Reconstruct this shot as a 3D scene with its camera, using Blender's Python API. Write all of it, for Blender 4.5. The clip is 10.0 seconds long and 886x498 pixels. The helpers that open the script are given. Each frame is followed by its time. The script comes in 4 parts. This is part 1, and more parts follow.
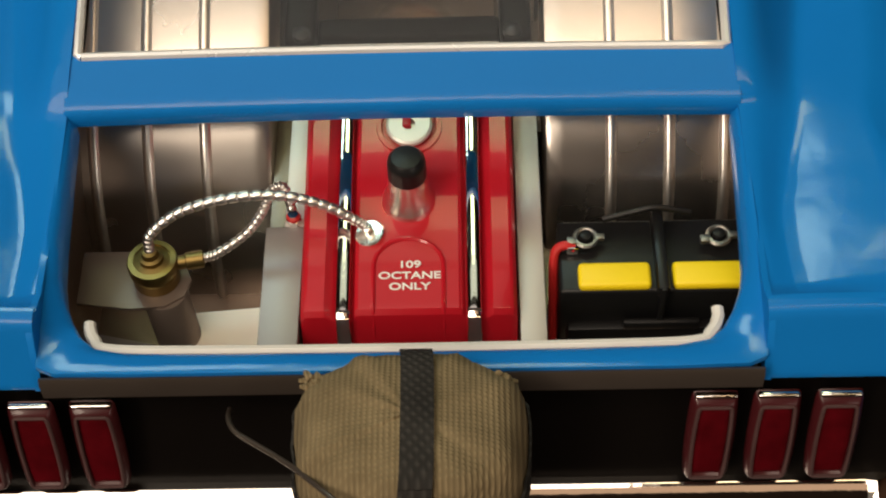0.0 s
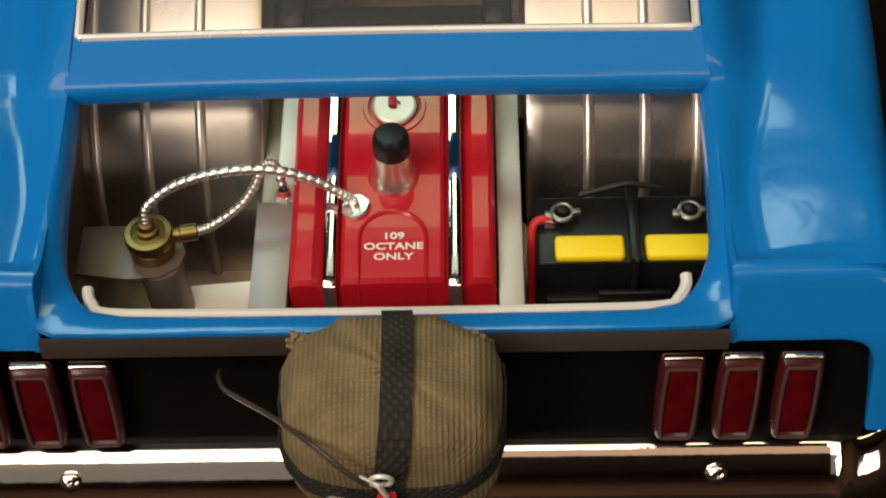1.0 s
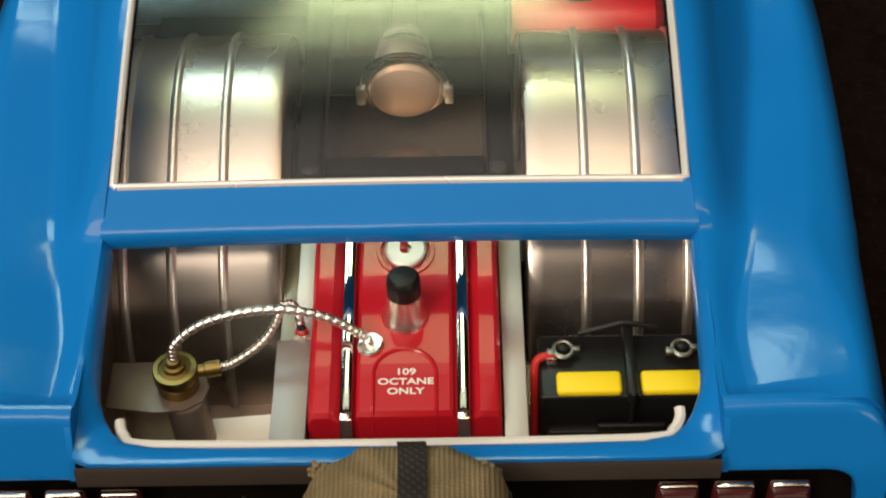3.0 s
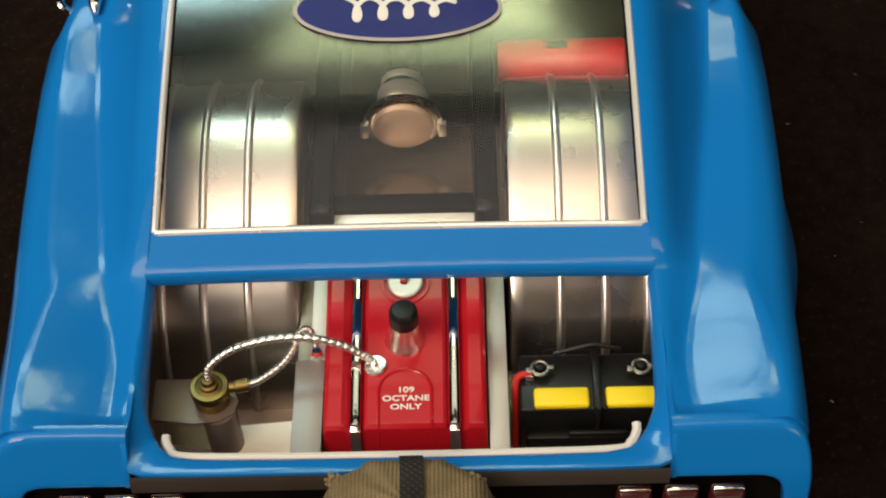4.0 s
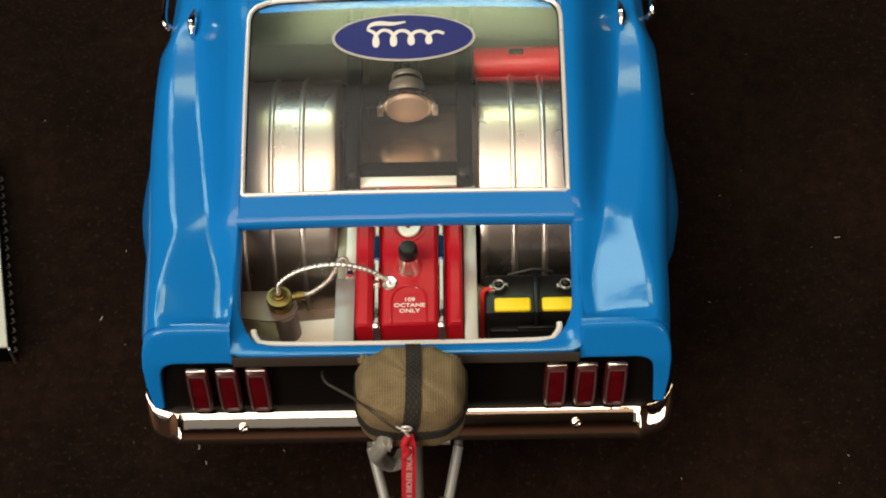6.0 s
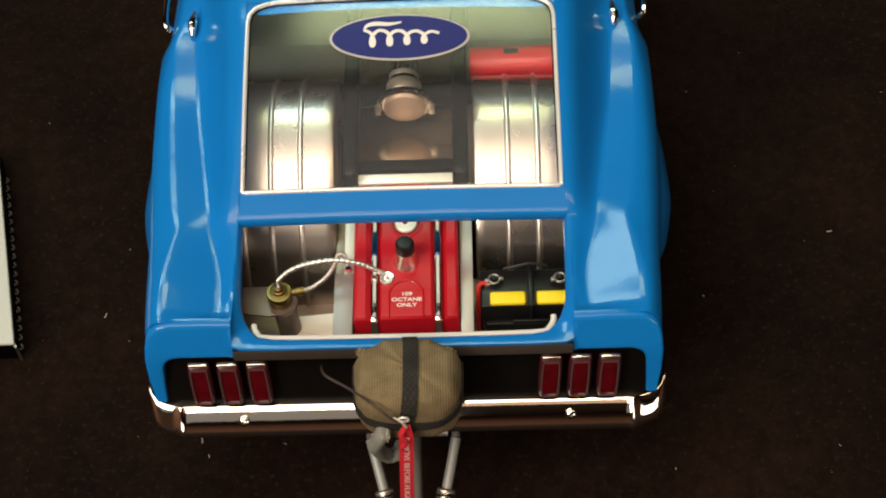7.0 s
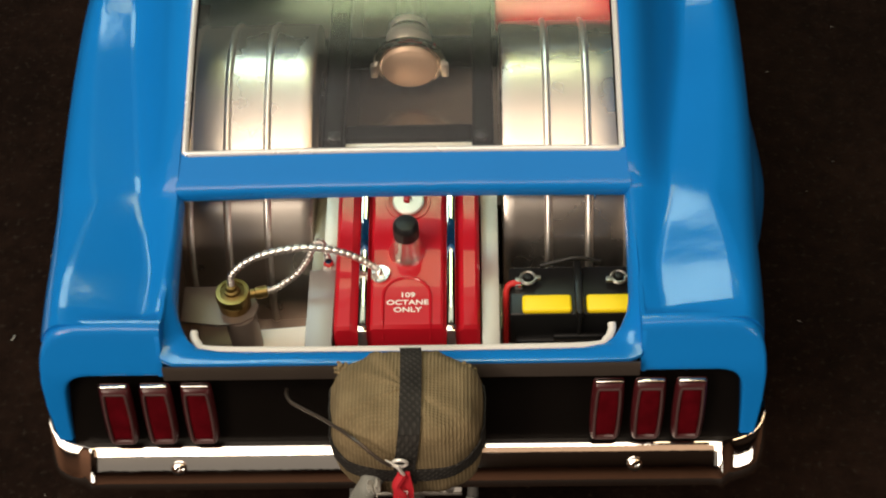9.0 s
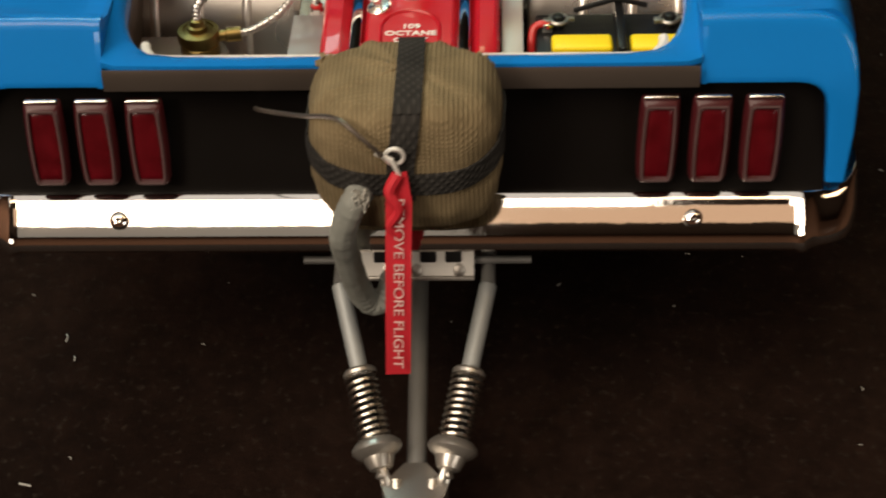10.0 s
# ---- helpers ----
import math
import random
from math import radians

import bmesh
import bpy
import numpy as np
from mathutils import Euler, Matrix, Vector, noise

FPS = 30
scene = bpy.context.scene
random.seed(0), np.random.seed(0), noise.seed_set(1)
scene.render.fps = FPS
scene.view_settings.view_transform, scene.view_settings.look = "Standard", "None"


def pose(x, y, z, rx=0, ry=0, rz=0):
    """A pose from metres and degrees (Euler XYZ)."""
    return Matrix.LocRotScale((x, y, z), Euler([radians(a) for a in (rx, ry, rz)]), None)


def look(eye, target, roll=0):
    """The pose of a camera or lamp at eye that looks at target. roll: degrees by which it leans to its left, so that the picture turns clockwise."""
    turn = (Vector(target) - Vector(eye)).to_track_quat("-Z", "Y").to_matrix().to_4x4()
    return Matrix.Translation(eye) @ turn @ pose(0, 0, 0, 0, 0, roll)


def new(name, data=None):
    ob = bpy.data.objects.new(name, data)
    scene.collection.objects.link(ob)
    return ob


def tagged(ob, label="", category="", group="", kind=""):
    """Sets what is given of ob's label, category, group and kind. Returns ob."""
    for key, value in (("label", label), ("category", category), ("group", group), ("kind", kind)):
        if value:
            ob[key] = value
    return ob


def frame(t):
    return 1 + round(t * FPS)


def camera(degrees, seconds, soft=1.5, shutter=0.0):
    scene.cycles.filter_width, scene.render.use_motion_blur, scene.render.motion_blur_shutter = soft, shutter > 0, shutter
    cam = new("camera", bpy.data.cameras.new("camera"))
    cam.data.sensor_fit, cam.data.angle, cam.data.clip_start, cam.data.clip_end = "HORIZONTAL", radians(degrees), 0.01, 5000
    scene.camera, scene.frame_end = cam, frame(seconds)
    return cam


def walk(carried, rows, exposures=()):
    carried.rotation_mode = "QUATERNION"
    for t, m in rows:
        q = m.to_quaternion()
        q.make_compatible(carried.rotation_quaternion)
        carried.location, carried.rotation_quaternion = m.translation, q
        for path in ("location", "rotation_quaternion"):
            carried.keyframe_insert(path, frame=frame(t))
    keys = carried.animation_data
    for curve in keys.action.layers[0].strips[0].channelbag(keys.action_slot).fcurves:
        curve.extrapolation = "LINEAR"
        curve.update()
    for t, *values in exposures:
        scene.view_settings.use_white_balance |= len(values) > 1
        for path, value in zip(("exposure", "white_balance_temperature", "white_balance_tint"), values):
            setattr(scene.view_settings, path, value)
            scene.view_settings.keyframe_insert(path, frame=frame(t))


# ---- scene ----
# Lengths are those of the full-size car; the model stands at one eighteenth of them.
S = 1 / 18

cam = camera(32.0, 10.0, soft=2.0, shutter=0.4)
PATH = [
    (0, (0.1191, -1.3000, 2.9747), (0.0818, -0.1301, 1.3530), -2.49),
    (0.5, (0.1715, -1.4037, 2.9902), (0.1246, -0.2108, 1.3855), -2.71),
    (1, (0.1658, -1.4560, 3.0164), (0.1194, -0.2577, 1.4158), -2.67),
    (1.5, (0.1529, -1.4228, 3.0984), (0.1133, -0.1888, 1.5250), -2.47),
    (2, (0.1019, -1.4849, 3.1358), (0.0728, -0.1812, 1.6193), -1.84),
    (2.5, (0.1217, -1.4952, 3.1551), (0.0962, -0.1599, 1.6664), -1.61),
    (3.8, (0.1238, -1.7291, 3.5391), (0.1011, -0.4229, 2.0248), -1.96),
    (4, (0.1463, -1.7353, 3.7452), (0.1217, -0.4764, 2.1913), -2.06),
    (4.5, (0.1180, -1.9765, 4.3272), (0.0986, -0.7697, 2.7324), -2.02),
    (5, (0.1567, -2.2618, 4.9506), (0.1278, -1.1005, 3.3225), -2.47),
    (5.5, (0.2040, -2.5638, 5.3221), (0.1755, -1.4342, 3.6719), -2.51),
    (5.7, (0.2096, -2.5878, 5.3484), (0.1813, -1.4738, 3.6876), -2.21),
    (6.8, (0.2518, -2.7342, 5.4067), (0.2057, -1.5942, 3.7642), -3.32),
    (7, (0.2603, -2.7143, 5.4304), (0.2182, -1.5912, 3.7761), -3.22),
    (7.5, (0.2414, -2.7495, 5.4332), (0.2030, -1.6194, 3.7835), -2.94),
    (8, (0.2489, -2.6400, 5.3170), (0.2109, -1.5019, 3.6729), -2.67),
    (8.5, (0.1959, -2.3520, 4.7355), (0.1531, -1.1866, 3.1107), -2.48),
    (9, (0.2045, -2.1256, 3.9833), (0.1540, -0.8876, 2.4133), -2.63),
    (9.3, (0.2167, -2.2860, 3.4126), (0.1564, -0.9337, 1.9403), -2.56),
    (9.5, (0.2321, -2.3522, 3.1091), (0.1657, -0.9777, 1.6578), -2.49),
    (9.6, (0.2478, -2.4031, 2.9755), (0.1783, -1.0124, 1.5397), -2.33),
    (9.8, (0.2470, -2.4199, 2.7978), (0.1755, -1.0074, 1.3837), -2.19),
    (10, (0.2009, -2.4951, 2.5759), (0.1243, -1.0011, 1.2485), -2.16),
]
walk(cam, [(t, look([v * S for v in eye], [v * S for v in target], roll)) for t, eye, target, roll in PATH],
     exposures=[(0.0, 0.27), (1.5, 0.32), (2.5, 0.42), (4.0, 0.44), (5.0, 0.47), (5.5, 0.50), (8.5, 0.56), (9.0, 0.56), (9.5, 0.36), (10.0, 0.60)])

# ---- light: a dim room with a ceiling lamp, plus added lamps for reflections ----
world = bpy.data.worlds.new("world")
scene.world = world
world.use_nodes = True
world.node_tree.nodes["Background"].inputs["Color"].default_value = (1.0, 0.86, 0.7, 1)
world.node_tree.nodes["Background"].inputs["Strength"].default_value = 0.02


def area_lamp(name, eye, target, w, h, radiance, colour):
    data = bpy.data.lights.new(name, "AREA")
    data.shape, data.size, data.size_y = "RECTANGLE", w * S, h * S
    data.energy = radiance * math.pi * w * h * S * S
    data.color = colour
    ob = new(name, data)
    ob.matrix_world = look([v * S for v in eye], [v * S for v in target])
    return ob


area_lamp("ceiling_lamp", (-21, -10.5, 34), (-21, -10, 0), 50, 9, 3.7, (1.0, 0.828, 0.655))
area_lamp("rear_lamp", (-23.5, -21.1, 34), (-23.5, -20.6, 0), 45, 12, 4.4, (1.0, 0.828, 0.655))
# added fill in place of light bounced off the ceiling
area_lamp("ceiling_bounce_fill", (-19, 1.5, 34), (-19, 2, 0), 54, 15, 0.48, (1.0, 0.90, 0.80))
# added strip that the tank straps and the glass reflect
area_lamp("strap_fill_strip", (-1, 12.3, 34), (-1, 12.4, 0), 20, 3.0, 0.6, (0.97, 1.0, 0.76))
# unseen lamp placed so the right shoulder reflects it and the left doesn't
area_lamp("shoulder_highlight_lamp", (-12.4, 21.6, 34), (-12.4, 21.5, 0), 14.8, 6.2, 8.6, (0.66, 1.0, 0.96))
# two unseen lamps added for the green veil on the rear glass
area_lamp("glass_veil_lamp", (-0.6, 17.6, 34.5), (-0.6, 17.4, 0), 7.8, 2.8, 8.0, (0.87, 1.0, 0.52))
area_lamp("low_glass_veil_lamp", (-0.6, 15.0, 34.5), (-0.6, 14.8, 0), 9.4, 2.4, 3.4, (0.87, 1.0, 0.56))
# added fill reflected by the left bumper and the tub ridges
area_lamp("bumper_bead_fill", (-23.5, -38.5, 34), (-23.5, -38, 0), 45, 22, 0.16, (1.0, 0.86, 0.70))
# orange fill added so the bumper's right half isn't black
area_lamp("right_bumper_fill", (5.6, -20.0, 34), (5.6, -19.5, 0), 13, 12, 0.48, (1.0, 0.62, 0.38))
# added warm lamp for the thin bright band on the right bumper
area_lamp("warm_band_fill", (16.7, -5.5, 34), (16.7, -5, 0), 25, 4, 3.0, (1.0, 0.68, 0.38))
# unseen lamp added to brighten rear faces and put glints on the ridges
area_lamp("ridge_glint_lamp", (-30, -37, 33), (0, 0, 0), 14, 12, 15.0, (1.0, 0.828, 0.655))
# added lamp, no real window: lights ridges and rear faces from the right
area_lamp("rear_window", (36, -44, 20), (0, 0, 0), 26, 15, 2.6, (1.0, 0.88, 0.74))


# ---- materials ----
def node_mat(name):
    m = bpy.data.materials.new(name)
    m.use_nodes = True
    nt = m.node_tree
    return m, nt, nt.nodes["Principled BSDF"]


def surface(name, colour, rough=0.5, metal=0.0, var=0.12, scale=40.0, bump=0.1, fine=600.0, coat=0.0, rough_var=0.1, coat_rough=0.04, spec=0.5, peel=0.0):
    """A plain surface with variation at two scales: blotches and fine grain, in colour, gloss and relief."""
    m, nt, b = node_mat(name)
    tc = nt.nodes.new("ShaderNodeTexCoord")
    n1 = nt.nodes.new("ShaderNodeTexNoise")
    n1.inputs["Scale"].default_value, n1.inputs["Detail"].default_value = scale, 5
    n2 = nt.nodes.new("ShaderNodeTexNoise")
    n2.inputs["Scale"].default_value, n2.inputs["Detail"].default_value = fine, 3
    for n in (n1, n2):
        nt.links.new(tc.outputs["Object"], n.inputs["Vector"])
    mix = nt.nodes.new("ShaderNodeMix")
    mix.data_type = "RGBA"
    dark = tuple(c * (1 - var) for c in colour)
    light = tuple(min(1, c * (1 + var)) for c in colour)
    mix.inputs["A"].default_value, mix.inputs["B"].default_value = (*dark, 1), (*light, 1)
    nt.links.new(n1.outputs["Fac"], mix.inputs["Factor"])
    nt.links.new(mix.outputs["Result"], b.inputs["Base Color"])
    mr = nt.nodes.new("ShaderNodeMapRange")
    mr.inputs["To Min"].default_value, mr.inputs["To Max"].default_value = max(0, rough - rough_var), min(1, rough + rough_var)
    nt.links.new(n1.outputs["Fac"], mr.inputs["Value"])
    nt.links.new(mr.outputs["Result"], b.inputs["Roughness"])
    b.inputs["Metallic"].default_value = metal
    b.inputs["Specular IOR Level"].default_value = spec
    b.inputs["Coat Weight"].default_value = coat
    b.inputs["Coat Roughness"].default_value = coat_rough
    if bump:
        bp = nt.nodes.new("ShaderNodeBump")
        bp.inputs["Strength"].default_value, bp.inputs["Distance"].default_value = bump, 0.0002
        nt.links.new(n2.outputs["Fac"], bp.inputs["Height"])
        nt.links.new(bp.outputs["Normal"], b.inputs["Normal"])
        if peel:
            n3 = nt.nodes.new("ShaderNodeTexNoise")
            n3.inputs["Scale"].default_value, n3.inputs["Detail"].default_value = 130, 3
            nt.links.new(tc.outputs["Object"], n3.inputs["Vector"])
            wavy = nt.nodes.new("ShaderNodeBump")
            wavy.inputs["Strength"].default_value, wavy.inputs["Distance"].default_value = peel, 0.0002
            nt.links.new(n3.outputs["Fac"], wavy.inputs["Height"])
            nt.links.new(wavy.outputs["Normal"], bp.inputs["Normal"])
            if coat:
                nt.links.new(bp.outputs["Normal"], b.inputs["Coat Normal"])
    return m


def woven(name, a, c, scale, rough=0.95, depth=0.5, diagonal=0, cross=1.0):
    """Coarse cloth: two crossed waves for the threads, with uneven dye."""
    m, nt, b = node_mat(name)
    tc = nt.nodes.new("ShaderNodeTexCoord")
    sep = nt.nodes.new("ShaderNodeSeparateXYZ")
    nt.links.new(tc.outputs["Object"], sep.inputs[0])
    vv = nt.nodes.new("ShaderNodeMath")
    vv.operation = "SUBTRACT"
    nt.links.new(sep.outputs["Z"], vv.inputs[0])
    nt.links.new(sep.outputs["Y"], vv.inputs[1])
    com = nt.nodes.new("ShaderNodeCombineXYZ")
    nt.links.new(sep.outputs["X"], com.inputs["X"])
    nt.links.new(vv.outputs[0], com.inputs["Z"])
    turn = nt.nodes.new("ShaderNodeMapping")
    turn.inputs["Rotation"].default_value = (0, radians(diagonal), 0)
    nt.links.new(com.outputs[0], turn.inputs["Vector"])
    waves = []
    for axis, k in (("X", 1.0), ("Z", 1.15)):
        w = nt.nodes.new("ShaderNodeTexWave")
        w.bands_direction = axis
        w.inputs["Scale"].default_value, w.inputs["Distortion"].default_value = scale * k, 0.9
        w.inputs["Detail"].default_value, w.inputs["Detail Scale"].default_value = 2, 2
        nt.links.new(turn.outputs[0], w.inputs["Vector"])
        waves.append(w)
    mul = nt.nodes.new("ShaderNodeMath")
    mul.operation = "MULTIPLY"
    soft = nt.nodes.new("ShaderNodeMath")
    soft.operation = "MULTIPLY_ADD"
    soft.inputs[1].default_value, soft.inputs[2].default_value = cross, 1 - cross
    nt.links.new(waves[1].outputs["Fac"], soft.inputs[0])
    nt.links.new(waves[0].outputs["Fac"], mul.inputs[0])
    nt.links.new(soft.outputs[0], mul.inputs[1])
    n1 = nt.nodes.new("ShaderNodeTexNoise")
    n1.inputs["Scale"].default_value = 300
    nt.links.new(tc.outputs["Object"], n1.inputs["Vector"])
    add = nt.nodes.new("ShaderNodeMath")
    add.operation = "MULTIPLY_ADD"
    add.inputs[1].default_value, add.inputs[2].default_value = 0.75, -0.05
    nt.links.new(n1.outputs["Fac"], add.inputs[0])
    add2 = nt.nodes.new("ShaderNodeMath")
    add2.operation = "MULTIPLY_ADD"
    add2.inputs[1].default_value = 0.45
    nt.links.new(mul.outputs[0], add2.inputs[0])
    nt.links.new(add.outputs[0], add2.inputs[2])
    mix = nt.nodes.new("ShaderNodeMix")
    mix.data_type = "RGBA"
    mix.inputs["A"].default_value, mix.inputs["B"].default_value = (*a, 1), (*c, 1)
    nt.links.new(add2.outputs[0], mix.inputs["Factor"])
    nt.links.new(mix.outputs["Result"], b.inputs["Base Color"])
    b.inputs["Roughness"].default_value = rough
    b.inputs["Specular IOR Level"].default_value = 0.2
    bp = nt.nodes.new("ShaderNodeBump")
    bp.inputs["Strength"].default_value, bp.inputs["Distance"].default_value = depth, 0.0003
    nt.links.new(mul.outputs[0], bp.inputs["Height"])
    nt.links.new(bp.outputs["Normal"], b.inputs["Normal"])
    return m


BLUE = surface("blue_paint", (0.004, 0.168, 0.535), 0.5, 0.0, 0.06, 60, 0.03, 900, coat=0.62, coat_rough=0.12, spec=0.06, peel=0.5)
RED = surface("red_paint", (0.43, 0.005, 0.015), 0.4, 0.0, 0.08, 60, 0.04, 900, coat=0.4, spec=0.3)
DARK_LENS = surface("dark_red_plastic", (0.045, 0.006, 0.008), 0.35, 0.0, 0.3, 200, 0.12, 700, coat=0.15, spec=0.3)
CHROME = surface("chrome", (0.84, 0.81, 0.77), 0.055, 1.0, 0.03, 80, 0.05, 700, rough_var=0.03)
SILVER = surface("silver_paint", (0.82, 0.79, 0.73), 0.26, 1.0, 0.12, 70, 0.12, 900, rough_var=0.06)
GREY_SHEET = surface("grey_sheet", (0.36, 0.34, 0.335), 0.45, 0.5, 0.15, 50, 0.12, 800)
CLOUDY = surface("cloudy_silver", (0.67, 0.62, 0.57), 0.28, 1.0, 0.14, 60, 0.02, 700, rough_var=0.04)
# lighter than the tub metal: the ridges' glints are put into the colour
BEAD = surface("glint_ridge", (0.95, 0.91, 0.86), 0.33, 1.0, 0.05, 80, 0.05, 700, rough_var=0.05)
DULL_SILVER = surface("dull_silver", (0.52, 0.5, 0.46), 0.32, 0.85, 0.2, 160, 0.2, 700)
COIL_WIRE = surface("coil_wire", (0.55, 0.52, 0.47), 0.28, 1.0, 0.2, 160, 0.1, 700)
STEEL = surface("dull_steel", (0.4, 0.38, 0.35), 0.42, 1.0, 0.2, 60, 0.15, 800)
GREY_METAL = surface("grey_metal", (0.25, 0.25, 0.24), 0.5, 0.5, 0.25, 60, 0.2, 700)
STRUT = surface("blue_grey_tube", (0.30, 0.32, 0.32), 0.5, 0.3, 0.25, 70, 0.15, 700)
ALLOY = surface("alloy_sheet", (0.80, 0.77, 0.71), 0.45, 0.35, 0.12, 50, 0.1, 800)
PLATE = surface("cream_plate", (0.90, 0.82, 0.70), 0.4, 0.1, 0.1, 60, 0.1, 800)
SHEET = surface("brushed_sheet", (0.60, 0.56, 0.52), 0.5, 0.5, 0.15, 50, 0.12, 800)
BROWN_STEEL = surface("brown_steel", (0.24, 0.19, 0.155), 0.4, 0.85, 0.3, 70, 0.15, 700)
BRACKET = surface("brown_grey_plate", (0.26, 0.21, 0.18), 0.45, 0.5, 0.2, 60, 0.15, 700)
LENS_EDGE = surface("clouded_lens_edge", (0.055, 0.024, 0.024), 0.7, 0.0, 0.3, 200, 0.15, 700)
BRASS = surface("brass", (0.26, 0.185, 0.065), 0.36, 1.0, 0.2, 90, 0.1, 700)
COPPER = surface("bronze_casting", (0.60, 0.45, 0.34), 0.42, 0.55, 0.2, 90, 0.1, 700)
BRIGHT_TRIM = surface("bright_trim", (0.88, 0.87, 0.83), 0.3, 0.3, 0.04, 80, 0.05, 700)
POLISHED = surface("polished_moulding", (0.93, 0.935, 0.93), 0.28, 0.45, 0.04, 80, 0.05, 700, rough_var=0.05)
DARK_MIRROR = surface("smoky_bronze_metal", (0.44, 0.35, 0.26), 0.15, 0.85, 0.2, 60, 0.06, 500, rough_var=0.05)
SHAFT = surface("reddish_silver", (0.80, 0.70, 0.64), 0.13, 1.0, 0.15, 90, 0.08, 700)
BLACK = surface("black_plastic", (0.009, 0.009, 0.0095), 0.38, 0.0, 0.3, 60, 0.15, 800, spec=0.3)
SATIN_BLACK = surface("satin_black_paint", (0.0018, 0.0014, 0.0012), 0.42, 0.0, 0.3, 60, 0.08, 800, spec=0.06)
PANEL_BLACK = surface("black_panel_paint", (0.004, 0.0032, 0.0028), 0.36, 0.0, 0.3, 60, 0.06, 800, spec=0.1)
TRIM_GREY = surface("dark_grey_trim", (0.105, 0.086, 0.073), 0.33, 0.6, 0.2, 60, 0.08, 800)
YELLOW = surface("yellow_plastic", (0.9, 0.68, 0.008), 0.45, 0.0, 0.08, 90, 0.12, 600)
WHITE = surface("white_rubber", (0.72, 0.7, 0.66), 0.6, 0.0, 0.08, 120, 0.15, 700)
WHITE_PRINT = surface("white_print", (0.8, 0.78, 0.75), 0.5, 0.0, 0.05, 120, 0.0)
TAG_PRINT = surface("worn_white_print", (0.66, 0.46, 0.45), 0.6, 0.0, 0.2, 300, 0.0)
LOGO_BLUE = surface("blue_print", (0.02, 0.025, 0.3), 0.35, 0.0, 0.05, 120, 0.0)
RED_LENS = surface("red_lens", (0.065, 0.0015, 0.004), 0.22, 0.0, 0.6, 500, 0.15, 900, coat=0.2, spec=0.3)
RED_RIBBON = surface("red_ribbon", (0.5, 0.012, 0.025), 0.7, 0.0, 0.15, 120, 0.4, 900)
RED_WIRE = surface("red_wire", (0.5, 0.02, 0.02), 0.35, 0.0, 0.1, 120, 0.1)
RUBBER = surface("tyre_rubber", (0.015, 0.015, 0.015), 0.8, 0.0, 0.2, 60, 0.3)
CORD = surface("grey_cord", (0.20, 0.21, 0.19), 0.7, 0.0, 0.45, 320, 0.8, 700)
FRAY = surface("pale_fibre", (0.42, 0.42, 0.38), 0.8, 0.0, 0.25, 200, 0.5)
FLOOR_DARK = surface("dark_cabin_paint", (0.085, 0.072, 0.055), 0.5, 0.0, 0.3, 40, 0.2)


def cloth_mat():
    """Black cloth: dark weave with clumps of paler fibre."""
    m, nt, b = node_mat("black_cloth")
    tc = nt.nodes.new("ShaderNodeTexCoord")
    n1 = nt.nodes.new("ShaderNodeTexNoise")
    n1.inputs["Scale"].default_value, n1.inputs["Detail"].default_value, n1.inputs["Roughness"].default_value = 260, 8, 0.72
    n2 = nt.nodes.new("ShaderNodeTexNoise")
    n2.inputs["Scale"].default_value, n2.inputs["Detail"].default_value = 22, 4
    for n in (n1, n2):
        nt.links.new(tc.outputs["Object"], n.inputs["Vector"])
    mul = nt.nodes.new("ShaderNodeMath")
    mul.operation = "MULTIPLY"
    nt.links.new(n1.outputs["Fac"], mul.inputs[0])
    nt.links.new(n2.outputs["Fac"], mul.inputs[1])
    mr = nt.nodes.new("ShaderNodeMapRange")
    mr.inputs["From Min"].default_value, mr.inputs["From Max"].default_value = 0.17, 0.46
    nt.links.new(mul.outputs[0], mr.inputs["Value"])
    mix = nt.nodes.new("ShaderNodeMix")
    mix.data_type = "RGBA"
    mix.inputs["A"].default_value, mix.inputs["B"].default_value = (0.0046, 0.0020, 0.0012, 1), (0.0155, 0.0078, 0.0052, 1)
    nt.links.new(mr.outputs["Result"], mix.inputs["Factor"])
    n3 = nt.nodes.new("ShaderNodeTexNoise")
    n3.inputs["Scale"].default_value, n3.inputs["Detail"].default_value = 900, 3
    nt.links.new(tc.outputs["Object"], n3.inputs["Vector"])
    fleck = nt.nodes.new("ShaderNodeMapRange")
    fleck.inputs["From Min"].default_value, fleck.inputs["From Max"].default_value = 0.58, 0.78
    nt.links.new(n3.outputs["Fac"], fleck.inputs["Value"])
    mix2 = nt.nodes.new("ShaderNodeMix")
    mix2.data_type = "RGBA"
    mix2.inputs["B"].default_value = (0.020, 0.0145, 0.0110, 1)
    nt.links.new(fleck.outputs["Result"], mix2.inputs["Factor"])
    nt.links.new(mix.outputs["Result"], mix2.inputs["A"])
    nt.links.new(mix2.outputs["Result"], b.inputs["Base Color"])
    b.inputs["Roughness"].default_value, b.inputs["Specular IOR Level"].default_value = 0.95, 0.08
    bp = nt.nodes.new("ShaderNodeBump")
    bp.inputs["Strength"].default_value, bp.inputs["Distance"].default_value = 1.0, 0.0004
    nt.links.new(n1.outputs["Fac"], bp.inputs["Height"])
    nt.links.new(bp.outputs["Normal"], b.inputs["Normal"])
    return m


CLOTH = cloth_mat()
LINT = surface("pale_lint", (0.4, 0.39, 0.36), 0.9, 0.0, 0.3, 200, 0.3)
STITCH = surface("dull_thread", (0.13, 0.12, 0.11), 0.7, 0.0, 0.3, 200, 0.3)
